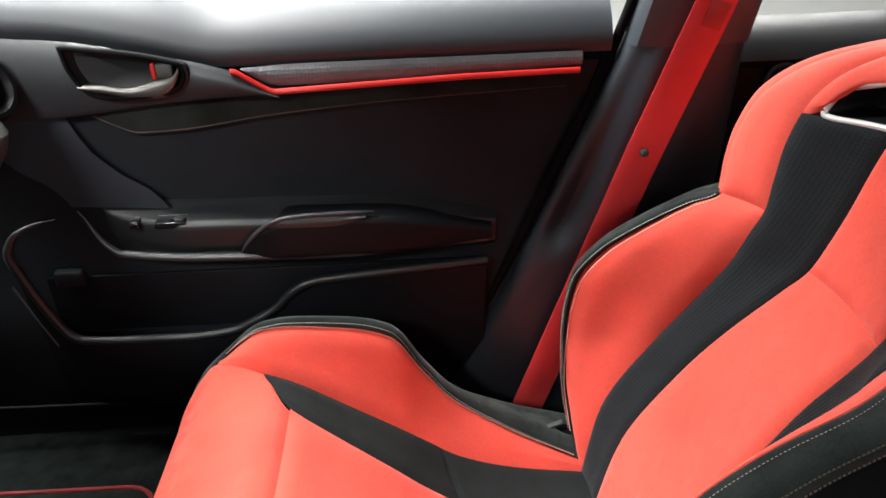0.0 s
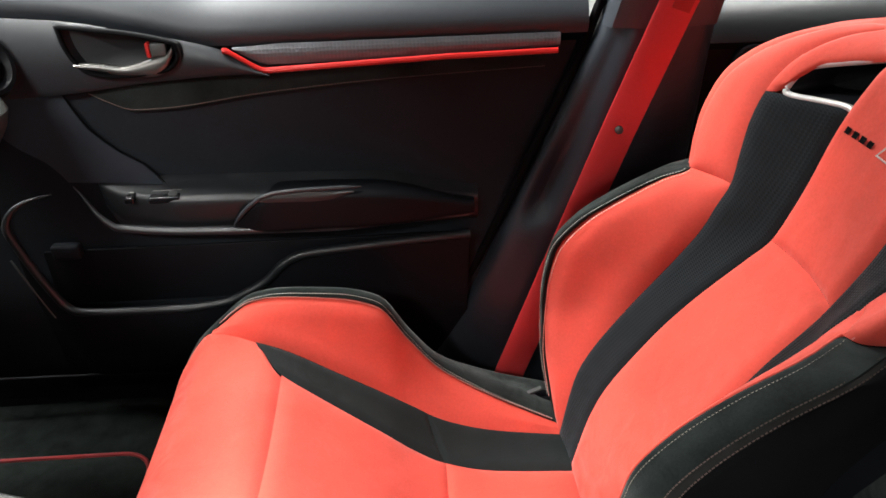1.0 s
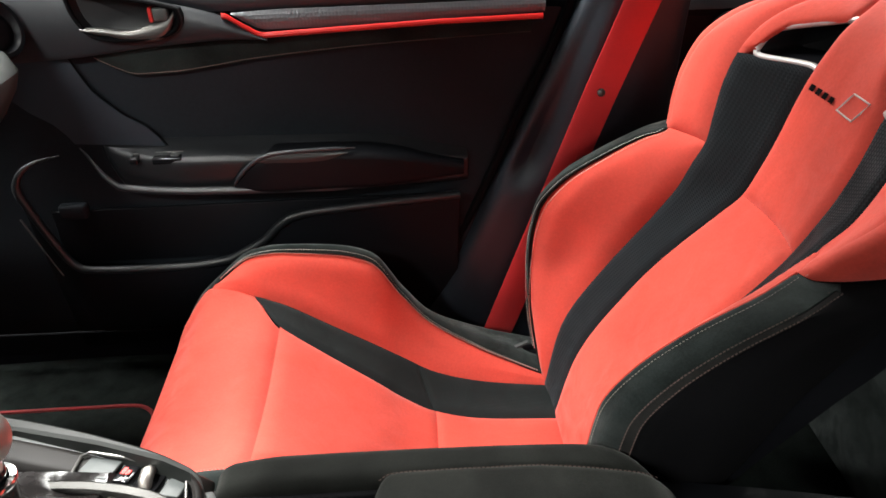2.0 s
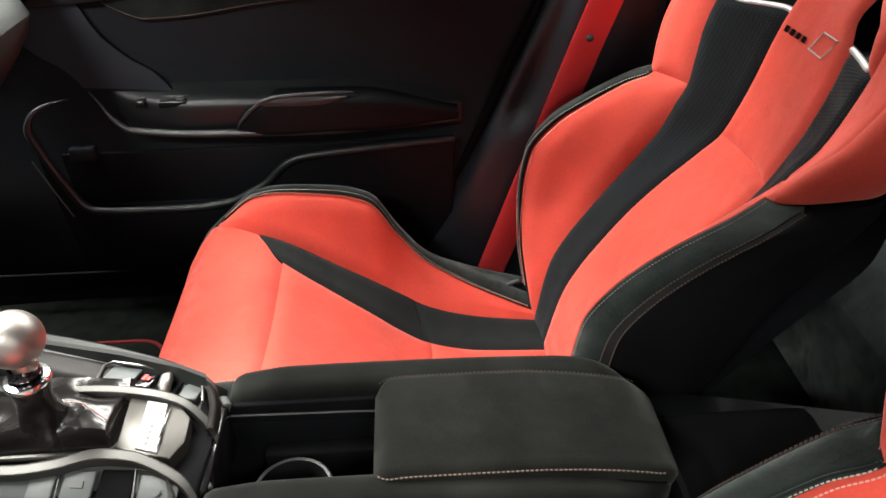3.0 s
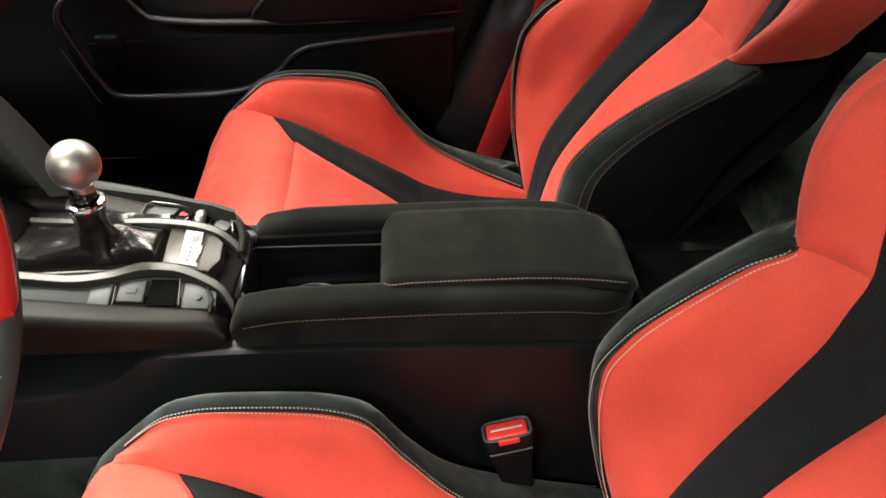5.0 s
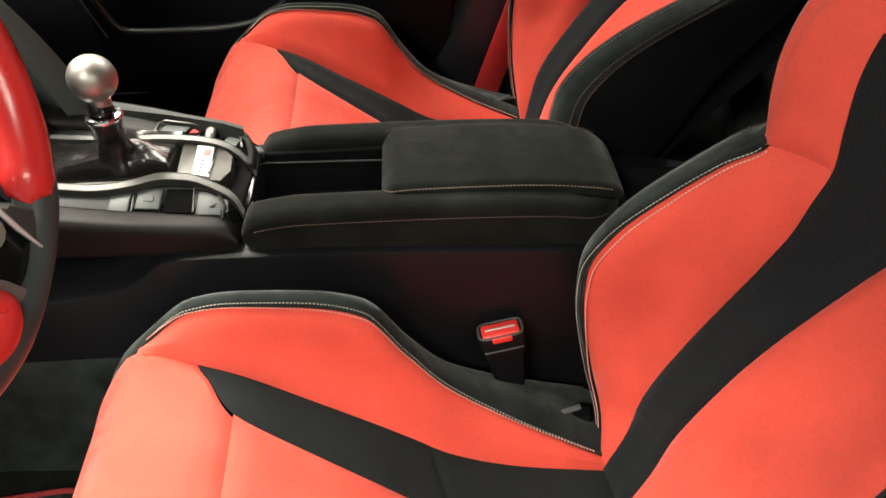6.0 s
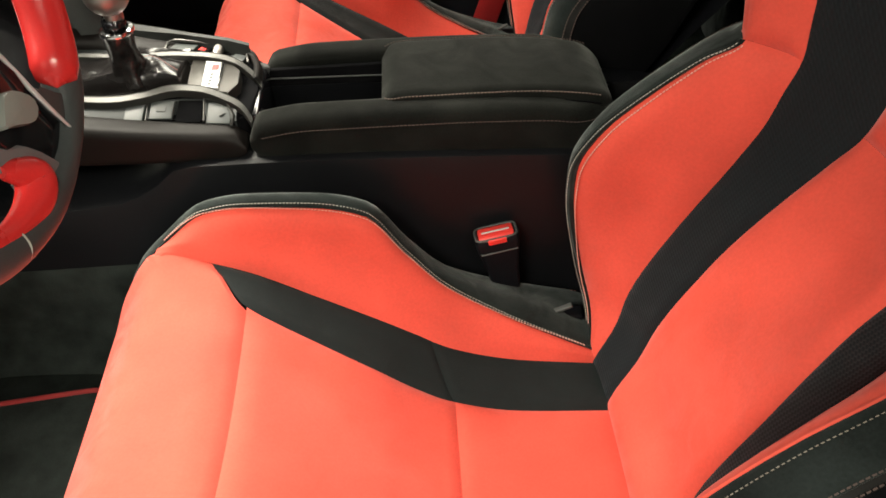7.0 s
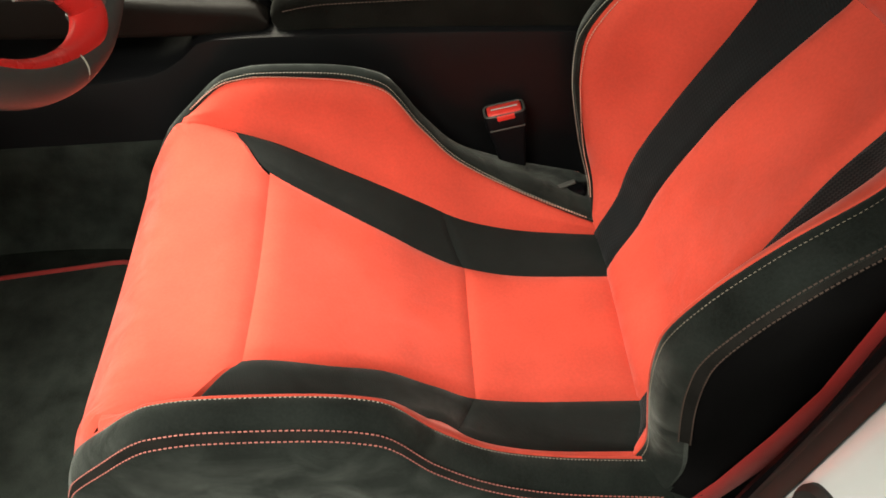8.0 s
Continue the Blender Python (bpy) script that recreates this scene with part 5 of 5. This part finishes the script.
    part("insert_stitching", stitches([(p[0], 1.1065, p[2] + 0.003) for p in st], (0, -1, 0), 0.0046, 0.0032, 0.0008), DUSTY_THREAD, ins, "dusty pink stitching")
    # smooth panel ahead of the insert, ending in a curved joint
    edge = [(-0.433, 0.752), (-0.422, 0.725), (-0.409, 0.700), (-0.393, 0.682), (-0.372, 0.661), (-0.342, 0.641), (-0.326, 0.622), (-0.317, 0.606)]
    q = resample([(x, 0, z) for x, z in edge], 0.008)
    part("front_panel", sheet([[(p[0] - 0.0015 - 0.14 * k, 1.1045 + 0.55 * max(0, p[2] - 0.70) * 0.1 - 0.004 * k, p[2] + 0.012 * k) for k in np.linspace(0, 1, 8)] for p in q]), PILLAR, root, "smooth black panel ahead of the insert")
    part("panel_joint", tube([(p[0], 1.1085, p[2]) for p in q], 0.0007, 6), SIDE_CLOTH, root)
    # armrest
    rows = []
    for x in np.linspace(-0.425, 0.165, 60):
        e = min(1.0, max(0.0, (x + 0.425) / 0.13)) ** 0.8
        f = min(1.0, max(0.0, (0.165 - x) / 0.22))
        out = 0.058 * math.sqrt(e) * (0.35 + 0.65 * f)
        zt = float(pch([-0.425, -0.36, -0.2, 0.0, 0.165], [0.615, 0.604, 0.600, 0.594, 0.566], x))
        zb = float(pch([-0.425, -0.39, -0.2, 0.165], [0.60, 0.540, 0.533, 0.527], x))
        y = 1.124
        rows.append([(x, y, zt + 0.012), (x, y - 0.25 * out, zt + 0.004), (x, y - 0.80 * out, zt - 0.002), (x, y - 0.965 * out, zt - 0.006), (x, y - 0.99 * out, zt - 0.009), (x, y - out, zt - 0.015), (x, y - 0.97 * out, (zt + zb) / 2), (x, y - 0.86 * out, zb + 0.014), (x, y - 0.80 * out, zb + 0.010), (x, y - 0.84 * out, zb + 0.002), (x, y - 0.66 * out, zb - 0.008), (x, y, zb - 0.02)])
    arm = part("armrest", sheet(rows), ARM_SKIN, root, "padded door armrest")
    lip = [(-0.452, 1.098, 0.612), (-0.440, 1.090, 0.602), (-0.426, 1.078, 0.588), (-0.414, 1.068, 0.577)] + [(x, 1.116 - 0.058 * 0.9 * (0.35 + 0.65 * min(1, (0.165 - x) / 0.22)), float(pch([-0.41, -0.39, -0.2, 0.165], [0.575, 0.556, 0.541, 0.536], x))) for x in np.linspace(-0.404, 0.150, 50)]
    part("armrest_lip", tube(lip, [0.0062 * min(1.0, 0.15 + i / 7) for i in range(len(lip))], 12, side=(0, 1, 0.05)), LIP, arm, "smooth lip under the armrest")
    sw = part("window_switch", box(-0.334, -0.288, 1.068, 1.090, 0.590, 0.6005, 0.002), GLOSS, arm, "window switch")
    part("switch_rim", box(-0.333, -0.289, 1.0885, 1.0915, 0.599, 0.6025, 0.0008), SATIN, sw, "thin silver rim")
    part("switch_rocker", turned(box(-0.006, 0.006, -0.006, 0.006, 0, 0.004, 0.0015), Matrix.Translation((-0.300, 1.079, 0.599)) @ pose(0, 0, 0, 0, 12, 0)), GREY_PLASTIC, sw)
    ls = part("lock_switch", box(-0.370, -0.356, 1.068, 1.090, 0.592, 0.6015, 0.002), GLOSS, arm)
    # two metal bars stand for the glints on the lock switch
    for y in (1.071, 1.087):
        part("switch_rim", box(-0.367, -0.359, y - 0.0015, y + 0.0015, 0.600, 0.6030, 0.0008), SATIN, ls, "small silver bar for a glint on the switch")
    # grab handle with a dark slot along its top
    rows = []
    for x in np.linspace(-0.212, 0.158, 50):
        hi = float(pch([-0.212, -0.196, -0.165, -0.140, -0.01, 0.158], [0.560, 0.578, 0.594, 0.602, 0.599, 0.560], x))
        face = float(pch([-0.212, -0.15, 0.0, 0.158], [1.063, 1.053, 1.056, 1.085], x))
        rows.append(rounded_ring(x, face, 1.112, 0.536, hi, 0.011))
    grab = part("grab_handle", sweep(rows), PLASTIC, arm, "moulded grab handle")
    mouth = []
    for t in np.linspace(0, 1, 24):
        x = -0.168 + 0.142 * t
        hi = pch([0, 0.2, 0.5, 1], [0.596, 0.603, 0.604, 0.602], float(t))
        lo = pch([0, 0.25, 0.7, 1], [0.592, 0.588, 0.590, 0.601], float(t))
        mouth.append([(x, 1.0535, lo), (x, 1.0525, lo + 0.3 * (hi - lo)), (x, 1.0525, lo + 0.7 * (hi - lo)), (x, 1.056, hi)])
    part("grab_slot", sheet(mouth), RUBBER, grab, "dark mouth of the grab handle")
    ridge = [(-0.214, 1.062, 0.548), (-0.202, 1.058, 0.566), (-0.186, 1.056, 0.583), (-0.166, 1.055, 0.598), (-0.145, 1.055, 0.605), (-0.11, 1.056, 0.6075), (-0.06, 1.058, 0.6075), (-0.014, 1.062, 0.606)]
    q = resample(ridge, 0.006)
    part("grab_ridge", tube(q, [0.0034 * min(1.0, 0.25 + 6 * min(i, len(q) - 1 - i) / len(q)) for i in range(len(q))], 10), WING, grab, "slim rim of the grab handle")
    # map pocket with a rolled rim
    path = [(-0.485, 1.092, 0.603), (-0.512, 1.084, 0.600), (-0.534, 1.074, 0.593), (-0.547, 1.067, 0.579), (-0.553, 1.064, 0.560), (-0.545, 1.062, 0.53), (-0.520, 1.060, 0.46), (-0.502, 1.060, 0.422), (-0.485, 1.060, 0.409), (-0.42, 1.060, 0.405), (-0.33, 1.060, 0.405), (-0.25, 1.062, 0.412), (-0.215, 1.063, 0.427), (-0.18, 1.066, 0.446), (-0.150, 1.068, 0.474), (-0.12, 1.070, 0.488), (0.0, 1.074, 0.498), (0.150, 1.082, 0.505)]
    k = np.arange(len(path), dtype=float)
    q = resample(np.stack([pch(k, [p[c] for p in path], np.linspace(0, len(path) - 1, 120)) for c in range(3)], axis=1), 0.008)
    part("pocket_rim", tube(q, [0.0070 * min(1.0, 0.15 + i / 14) for i in range(len(q))], 14, side=(0, 1, 0.05)), ARM_SKIN, root, "rolled rim of the map pocket")
    lower = []
    for p in q:
        lower.append([(p[0], p[1] + 0.002, p[2] - 0.004), (p[0] - 0.004, p[1] + 0.004, p[2] - 0.05), (p[0] - 0.006, 1.085, p[2] - 0.14), (p[0], 1.10, min(0.22, p[2] - 0.15))])
    part("pocket_outer", sheet(lower[14:]), PLASTIC, root)
    part("pocket_back", box(-0.53, 0.15, 1.098, 1.104, 0.40, 0.50, 0.001), PLASTIC, root)
    part("pocket_divider", box(-0.512, -0.466, 1.084, 1.102, 0.490, 0.517, 0.006), DOOR_SKIN, root, "moulded step in the map pocket")
    part("kick_line", tube([(-0.572, 1.078, 0.50), (-0.55, 1.072, 0.445), (-0.53, 1.070, 0.393)], 0.0016, 8), GREY_PLASTIC, root)
    part("speaker_step", tube([(-0.78, 1.085, 0.262), (-0.4, 1.085, 0.258), (0.1, 1.085, 0.258)], 0.003, 8), PLASTIC, root)
    return root


door_panel()


def pillar(side):
    """Lower trim of the middle pillar; side 1 beyond the passenger seat, -1 beside the driver."""
    name = "b_pillar_trim"
    root = thing(name, "black plastic middle pillar trim with a moulded belt slot" if side > 0 else "black plastic middle pillar trim beside the driver seat", "pillar trim")
    y0 = 1.10 if side > 0 else -0.300

    def yy(d):
        return y0 - side * d
    rows = []
    for z in np.linspace(0.18, 0.829, 40):
        xa = float(pch([0.18, 0.275, 0.40, 0.52, 0.623, 0.826], [0.03, 0.09, 0.152, 0.208, 0.253, 0.338], z))
        xb = float(pch([0.18, 0.4, 0.628, 0.81, 0.83], [0.44, 0.46, 0.495, 0.503, 0.505], z))
        ring = []
        for u in np.concatenate([(0.0, 0.01, 0.02, 0.04), np.linspace(0.06, 0.94, 30), (0.96, 0.98, 1.0)]):
            d = float(pch([0, 0.02, 0.06, 0.14, 0.34, 0.5, 0.8, 0.95, 1.0], [-0.02, 0.006, 0.018, 0.027, 0.034, 0.034, 0.03, 0.02, -0.01], u))
            if side > 0:
                ridge = 1 / (1 + math.exp(-(z - 0.532) / 0.006))
                d -= 0.024 * math.exp(-((u - 0.15) / 0.075) ** 2) * ridge * math.exp(-max(0, z - 0.60) / 0.12)
            ring.append((xa + (xb - xa) * u, yy(d), z))
        rows.append(ring)
    part("lower_trim", sheet(rows), PILLAR, root)
    rows = []
    for z in np.linspace(0.822, 1.27, 20):
        xa = 0.338 + 0.20 * (z - 0.83) if z < 9 else 0
        xb = 0.505 + 0.10 * (z - 0.83)
        dy = 0.22 * (z - 0.83)
        rows.append([(xa + (xb - xa) * u, yy(d + dy), z) for u, d in ((0.0, -0.03), (0.02, 0.010), (0.08, 0.026), (0.3, 0.037), (0.7, 0.037), (0.95, 0.028), (1.0, -0.02))])
    part("upper_trim", sheet(rows), PILLAR_TOP, root)
    # rubber door seal along the front edge
    seal = [(float(pch([0.18, 0.275, 0.40, 0.52, 0.623, 0.826, 1.2], [0.022, 0.082, 0.144, 0.200, 0.245, 0.330, 0.41], z)), yy(-0.006 + 0.22 * max(0, z - 0.83)), z) for z in np.linspace(0.19, 1.2, 40)]
    part("door_seal", tube(seal, 0.007, 10), SIDE_CLOTH, root, "black rubber door seal")
    return root


pillar(1)


def seat_belt(points, width_dir, name_label, button=None):
    root = thing("seat_belt", name_label, "seat belt")
    q = resample(points, 0.01)
    w = 0.0258
    rows = []
    for i, p in enumerate(q):
        d = q[min(i + 1, len(q) - 1)] - q[max(i - 1, 0)]
        d /= np.linalg.norm(d)
        s = np.asarray(width_dir) - d * np.dot(width_dir, d)
        s /= np.linalg.norm(s)
        n = np.cross(d, s)
        ring = [p + s * w * k + n * 0.0008 * j for k, j in ((-1, 0), (-0.94, 1), (-0.5, 1.1), (0, 1.0), (0.5, 1.1), (0.94, 1), (1, 0), (0.94, -1), (0, -1), (-0.94, -1))]
        rows.append(ring)
    part("webbing", sweep(rows), RED_WEB, root)
    if button is not None:
        part("belt_stop", turned(lathe([(0.0001, 0.004), (0.004, 0.0036), (0.0058, 0.002), (0.006, -0.002)], 20), Matrix.Translation(button) @ pose(0, 0, 0, 90, 0, 0)), GREY_PLASTIC, root, "dark stop button")
    return root


belt = seat_belt([(0.205, 1.045, 0.225), (0.284, 1.040, 0.46), (0.362, 1.036, 0.69), (0.432, 1.034, 0.883), (0.46, 1.02, 1.0), (0.48, 0.99, 1.10)], (1, 0, -0.3), "red seat belt webbing hanging along the black middle pillar", (0.361, 1.033, 0.688))
tag = bmesh.new()
box(-0.013, 0.013, -0.0005, 0.0005, -0.017, 0.017, 0.0003, bm=tag)
part("belt_label", turned(tag, Matrix.Translation((0.4335, 1.0325, 0.868)) @ pose(0, 0, 0, 0, 20, 0)), RED_TRIM, belt, "sewn label on the belt")


def rear_door():
    root = thing("rear_door_panel", "black rear door panel with a round speaker", "door")
    rows = [[(x, 1.125 + 0.004 * math.sin(x * 4), z) for z in (0.25, 0.4, 0.55, 0.7, 0.75, 0.785)] for x in np.linspace(0.46, 1.3, 20)]
    part("door_skin", sheet(rows), PLASTIC, root)
    rows = [[(x, 1.128, 0.77), (x, 1.120, 0.782), (x, 1.126, 0.80), (x, 1.15, 0.822), (x, 1.185, 0.830), (x, 1.19, 0.80)] for x in np.linspace(0.46, 1.3, 20)]
    part("top_pad", sheet(rows), SOFT, root)
    part("tweeter", turned(lathe([(0.0001, 0.0), (0.018, 0.002), (0.022, 0.006), (0.026, 0.004), (0.027, -0.004)], 32), Matrix.Translation((0.575, 1.122, 0.752)) @ pose(0, 0, 0, 90, 0, 0)), PLASTIC, root, "round tweeter cover")
    return root


rear_door()


# ---- driver side: pillar, belt, body edge, buckle, mats ----
def near_pillar():
    root = thing("b_pillar_trim", "black plastic middle pillar trim beside the driver seat", "pillar trim")
    zs = np.linspace(0.17, 0.80, 30)

    def xf(z):
        return float(pch([0.17, 0.355, 0.479, 0.603, 0.80], [0.295, 0.320, 0.338, 0.345, 0.380], z))

    def xw(z):
        return 0.270 + 0.11 * (z - 0.54)
    part("lower_trim", sheet([[(xf(z) + 0.24, -0.262, z), (xf(z) + 0.05, -0.240, z), (xf(z) + 0.012, -0.246, z), (xf(z), -0.258, z), (xf(z) + 0.004, -0.288, z)] for z in zs]), PLASTIC, root)
    part("door_seal", tube([(0.312 + 0.11 * (z - 0.54), -0.298, z) for z in zs], 0.010, 10), RUBBER, root, "black rubber door seal")
    part("seal_channel", sheet([[(xw(z) + 0.045, -0.296, z), (xw(z) + 0.012, -0.312, z), (xw(z) + 0.002, -0.328, z), (xw(z), -0.334, z)] for z in zs]), RUBBER, root)
    part("upper_trim", sheet([[(0.40 + 0.06 * u + a, -0.262 + 0.06 * u + b, 0.79 + 0.49 * u) for a, b in ((0.2, 0.0), (0.06, 0.02), (0.0, 0.01), (-0.03, -0.02), (-0.05, -0.07))] for u in np.linspace(0, 1, 10)]), HEADLINER, root)
    post = thing("body_pillar", "white painted body pillar with a dark plug", "car body")
    part("painted_post", sheet([[(xw(z) + 0.006, -0.330, z), (xw(z), -0.336, z), (xw(z) - 0.002, -0.350, z), (xw(z) - 0.002, -0.40, z), (xw(z) + 0.01, -0.425, z), (xw(z) + 0.2, -0.44, z)] for z in zs]), WHITE_PAINT, post, "white painted door jamb")
    part("grommet", turned(lathe([(0.0001, 0.002), (0.012, 0.002), (0.016, 0.005), (0.024, 0.006), (0.028, 0.003), (0.029, -0.003)], 32), Matrix.Translation((0.2715, -0.367, 0.566)) @ pose(0, 0, 0, 0, -84, 0)), RUBBER, post, "dark round plug")


near_pillar()
seat_belt([(0.300, -0.222, 0.20), (0.338, -0.222, 0.30), (0.362, -0.224, 0.40), (0.376, -0.226, 0.48), (0.384, -0.226, 0.60), (0.43, -0.21, 0.80), (0.48, -0.19, 1.0)], (1, 0.25, -0.3), "red seat belt webbing beside the driver seat")


def buckle():
    root = thing("belt_buckle", "black seat belt buckle with a red release button", "buckle")
    root.matrix_world = Matrix.Translation((0.171, 0.262, 0.285)) @ Matrix.Scale(1.08, 4) @ pose(0, 0, 0, -4, -9, 4)
    body = []
    for z, w, t in ((-0.02, 0.014, 0.008), (0.0, 0.017, 0.009), (0.035, 0.020, 0.011), (0.066, 0.0255, 0.0135), (0.083, 0.0265, 0.0145), (0.086, 0.025, 0.013)):
        body.append([(p[2] / 0.022 * w, p[1] / 0.010 * t, z) for p in rounded_ring(0, -0.010, 0.010, -0.022, 0.022, 0.006)])
    part("housing", sweep(body), PLASTIC, root, "black buckle housing")
    part("mouth_rim", turned(tube([(0.0245 * math.copysign(abs(math.cos(a)) ** 0.4, math.cos(a)), 0.0125 * math.copysign(abs(math.sin(a)) ** 0.4, math.sin(a)), 0.0855) for a in np.linspace(0, math.tau, 40, endpoint=False)], 0.0016, 8, closed=True), Matrix()), GREY_PLASTIC, root, "grey rim round the button")
    part("release_button", box(-0.0215, 0.0215, -0.0115, 0.0095, 0.078, 0.0885, 0.0035), RED_BUTTON, root, "red release button")
    part("button_lug", box(-0.011, 0.011, -0.0155, -0.0105, 0.079, 0.0865, 0.0015), RED_BUTTON, root, "red lug of the button")
    part("housing_band", turned(box(-0.0225, 0.0225, -0.0145, -0.0115, 0.064, 0.0665, 0.001), Matrix()), GREY_PLASTIC, root, "grey moulding line")
    part("button_mark", box(-0.0165, 0.0165, -0.0035, -0.0012, 0.0890, 0.0900, 0.0003), WHITE_PLATE, root, "pale bar on the button")
    part("stalk", tube([(0.0, 0, -0.015), (0.012, 0, -0.05), (0.03, 0, -0.10)], 0.007, 10), PLASTIC, root)
    part("stalk_clip", box(0.010, 0.016, -0.011, -0.008, -0.030, -0.024, 0.001), WHITE_PLATE, root, "pale clip")


buckle()


def floor_mat(name_label, x0, x1, y0, y1, z, turn=0.0):
    root = thing("floor_mat", name_label, "floor mat")
    root.matrix_world = Matrix.Translation((x1, y1, 0)) @ pose(0, 0, 0, 0, 0, turn) @ Matrix.Translation((-x1, -y1, 0))
    r = 0.05
    ring = []
    for cx, cy, a0 in ((x1 - r, y1 - r, 0), (x0 + r, y1 - r, 90), (x0 + r, y0 + r, 180), (x1 - r, y0 + r, 270)):
        ring += [(cx + r * math.cos(radians(a0 + 15 * i)), cy + r * math.sin(radians(a0 + 15 * i))) for i in range(7)]
    part("carpet", prism(ring, z - 0.008, z, 0.003), CARPET, root, "black carpet pile")
    q = resample([(x, y, z) for x, y in ring + ring[:1]], 0.012)
    part("edge_piping", tube(q[:-1], 0.0040, 8, closed=True), MAT_EDGE, root, "red edge piping")


floor_mat("black carpet floor mat with red piping in the driver footwell", -1.02, -0.36, -0.22, 0.208, 0.185, 6.0)
floor_mat("black carpet floor mat with red piping in the passenger footwell", -1.05, -0.385, 0.56, 0.968, 0.183)


# ---- rear bench ----
def rear_bench():
    root = thing("rear_seat", "black cloth rear bench seat behind the front seats", "rear seat")
    for y0, y1 in ((-0.22, 0.39), (0.41, 1.02)):
        rows = []
        for t in np.linspace(0, 1, 16):
            x = 0.67 + 0.59 * t
            hi = float(pch([0, 0.06, 0.2, 0.7, 1], [0.40, 0.452, 0.468, 0.445, 0.43], t))
            rows.append(rounded_ring(x, y0, y1, 0.22, hi, 0.03))
        part("bench_cushion", sweep(rows), BLACK_SUEDE, root)
        rows = []
        for t in np.linspace(0, 1, 14):
            rows.append([(1.20 + 0.26 * t - d, y, 0.42 + 0.50 * t + 0.3 * d) for y, d in ((y0, 0.0), (y0 + 0.02, 0.05), (y0 + 0.15, 0.06), (y1 - 0.15, 0.06), (y1 - 0.02, 0.05), (y1, 0.0), (y1, -0.06), (y0, -0.06))])
        part("bench_backrest", sweep(rows), SIDE_CLOTH, root)


rear_bench()
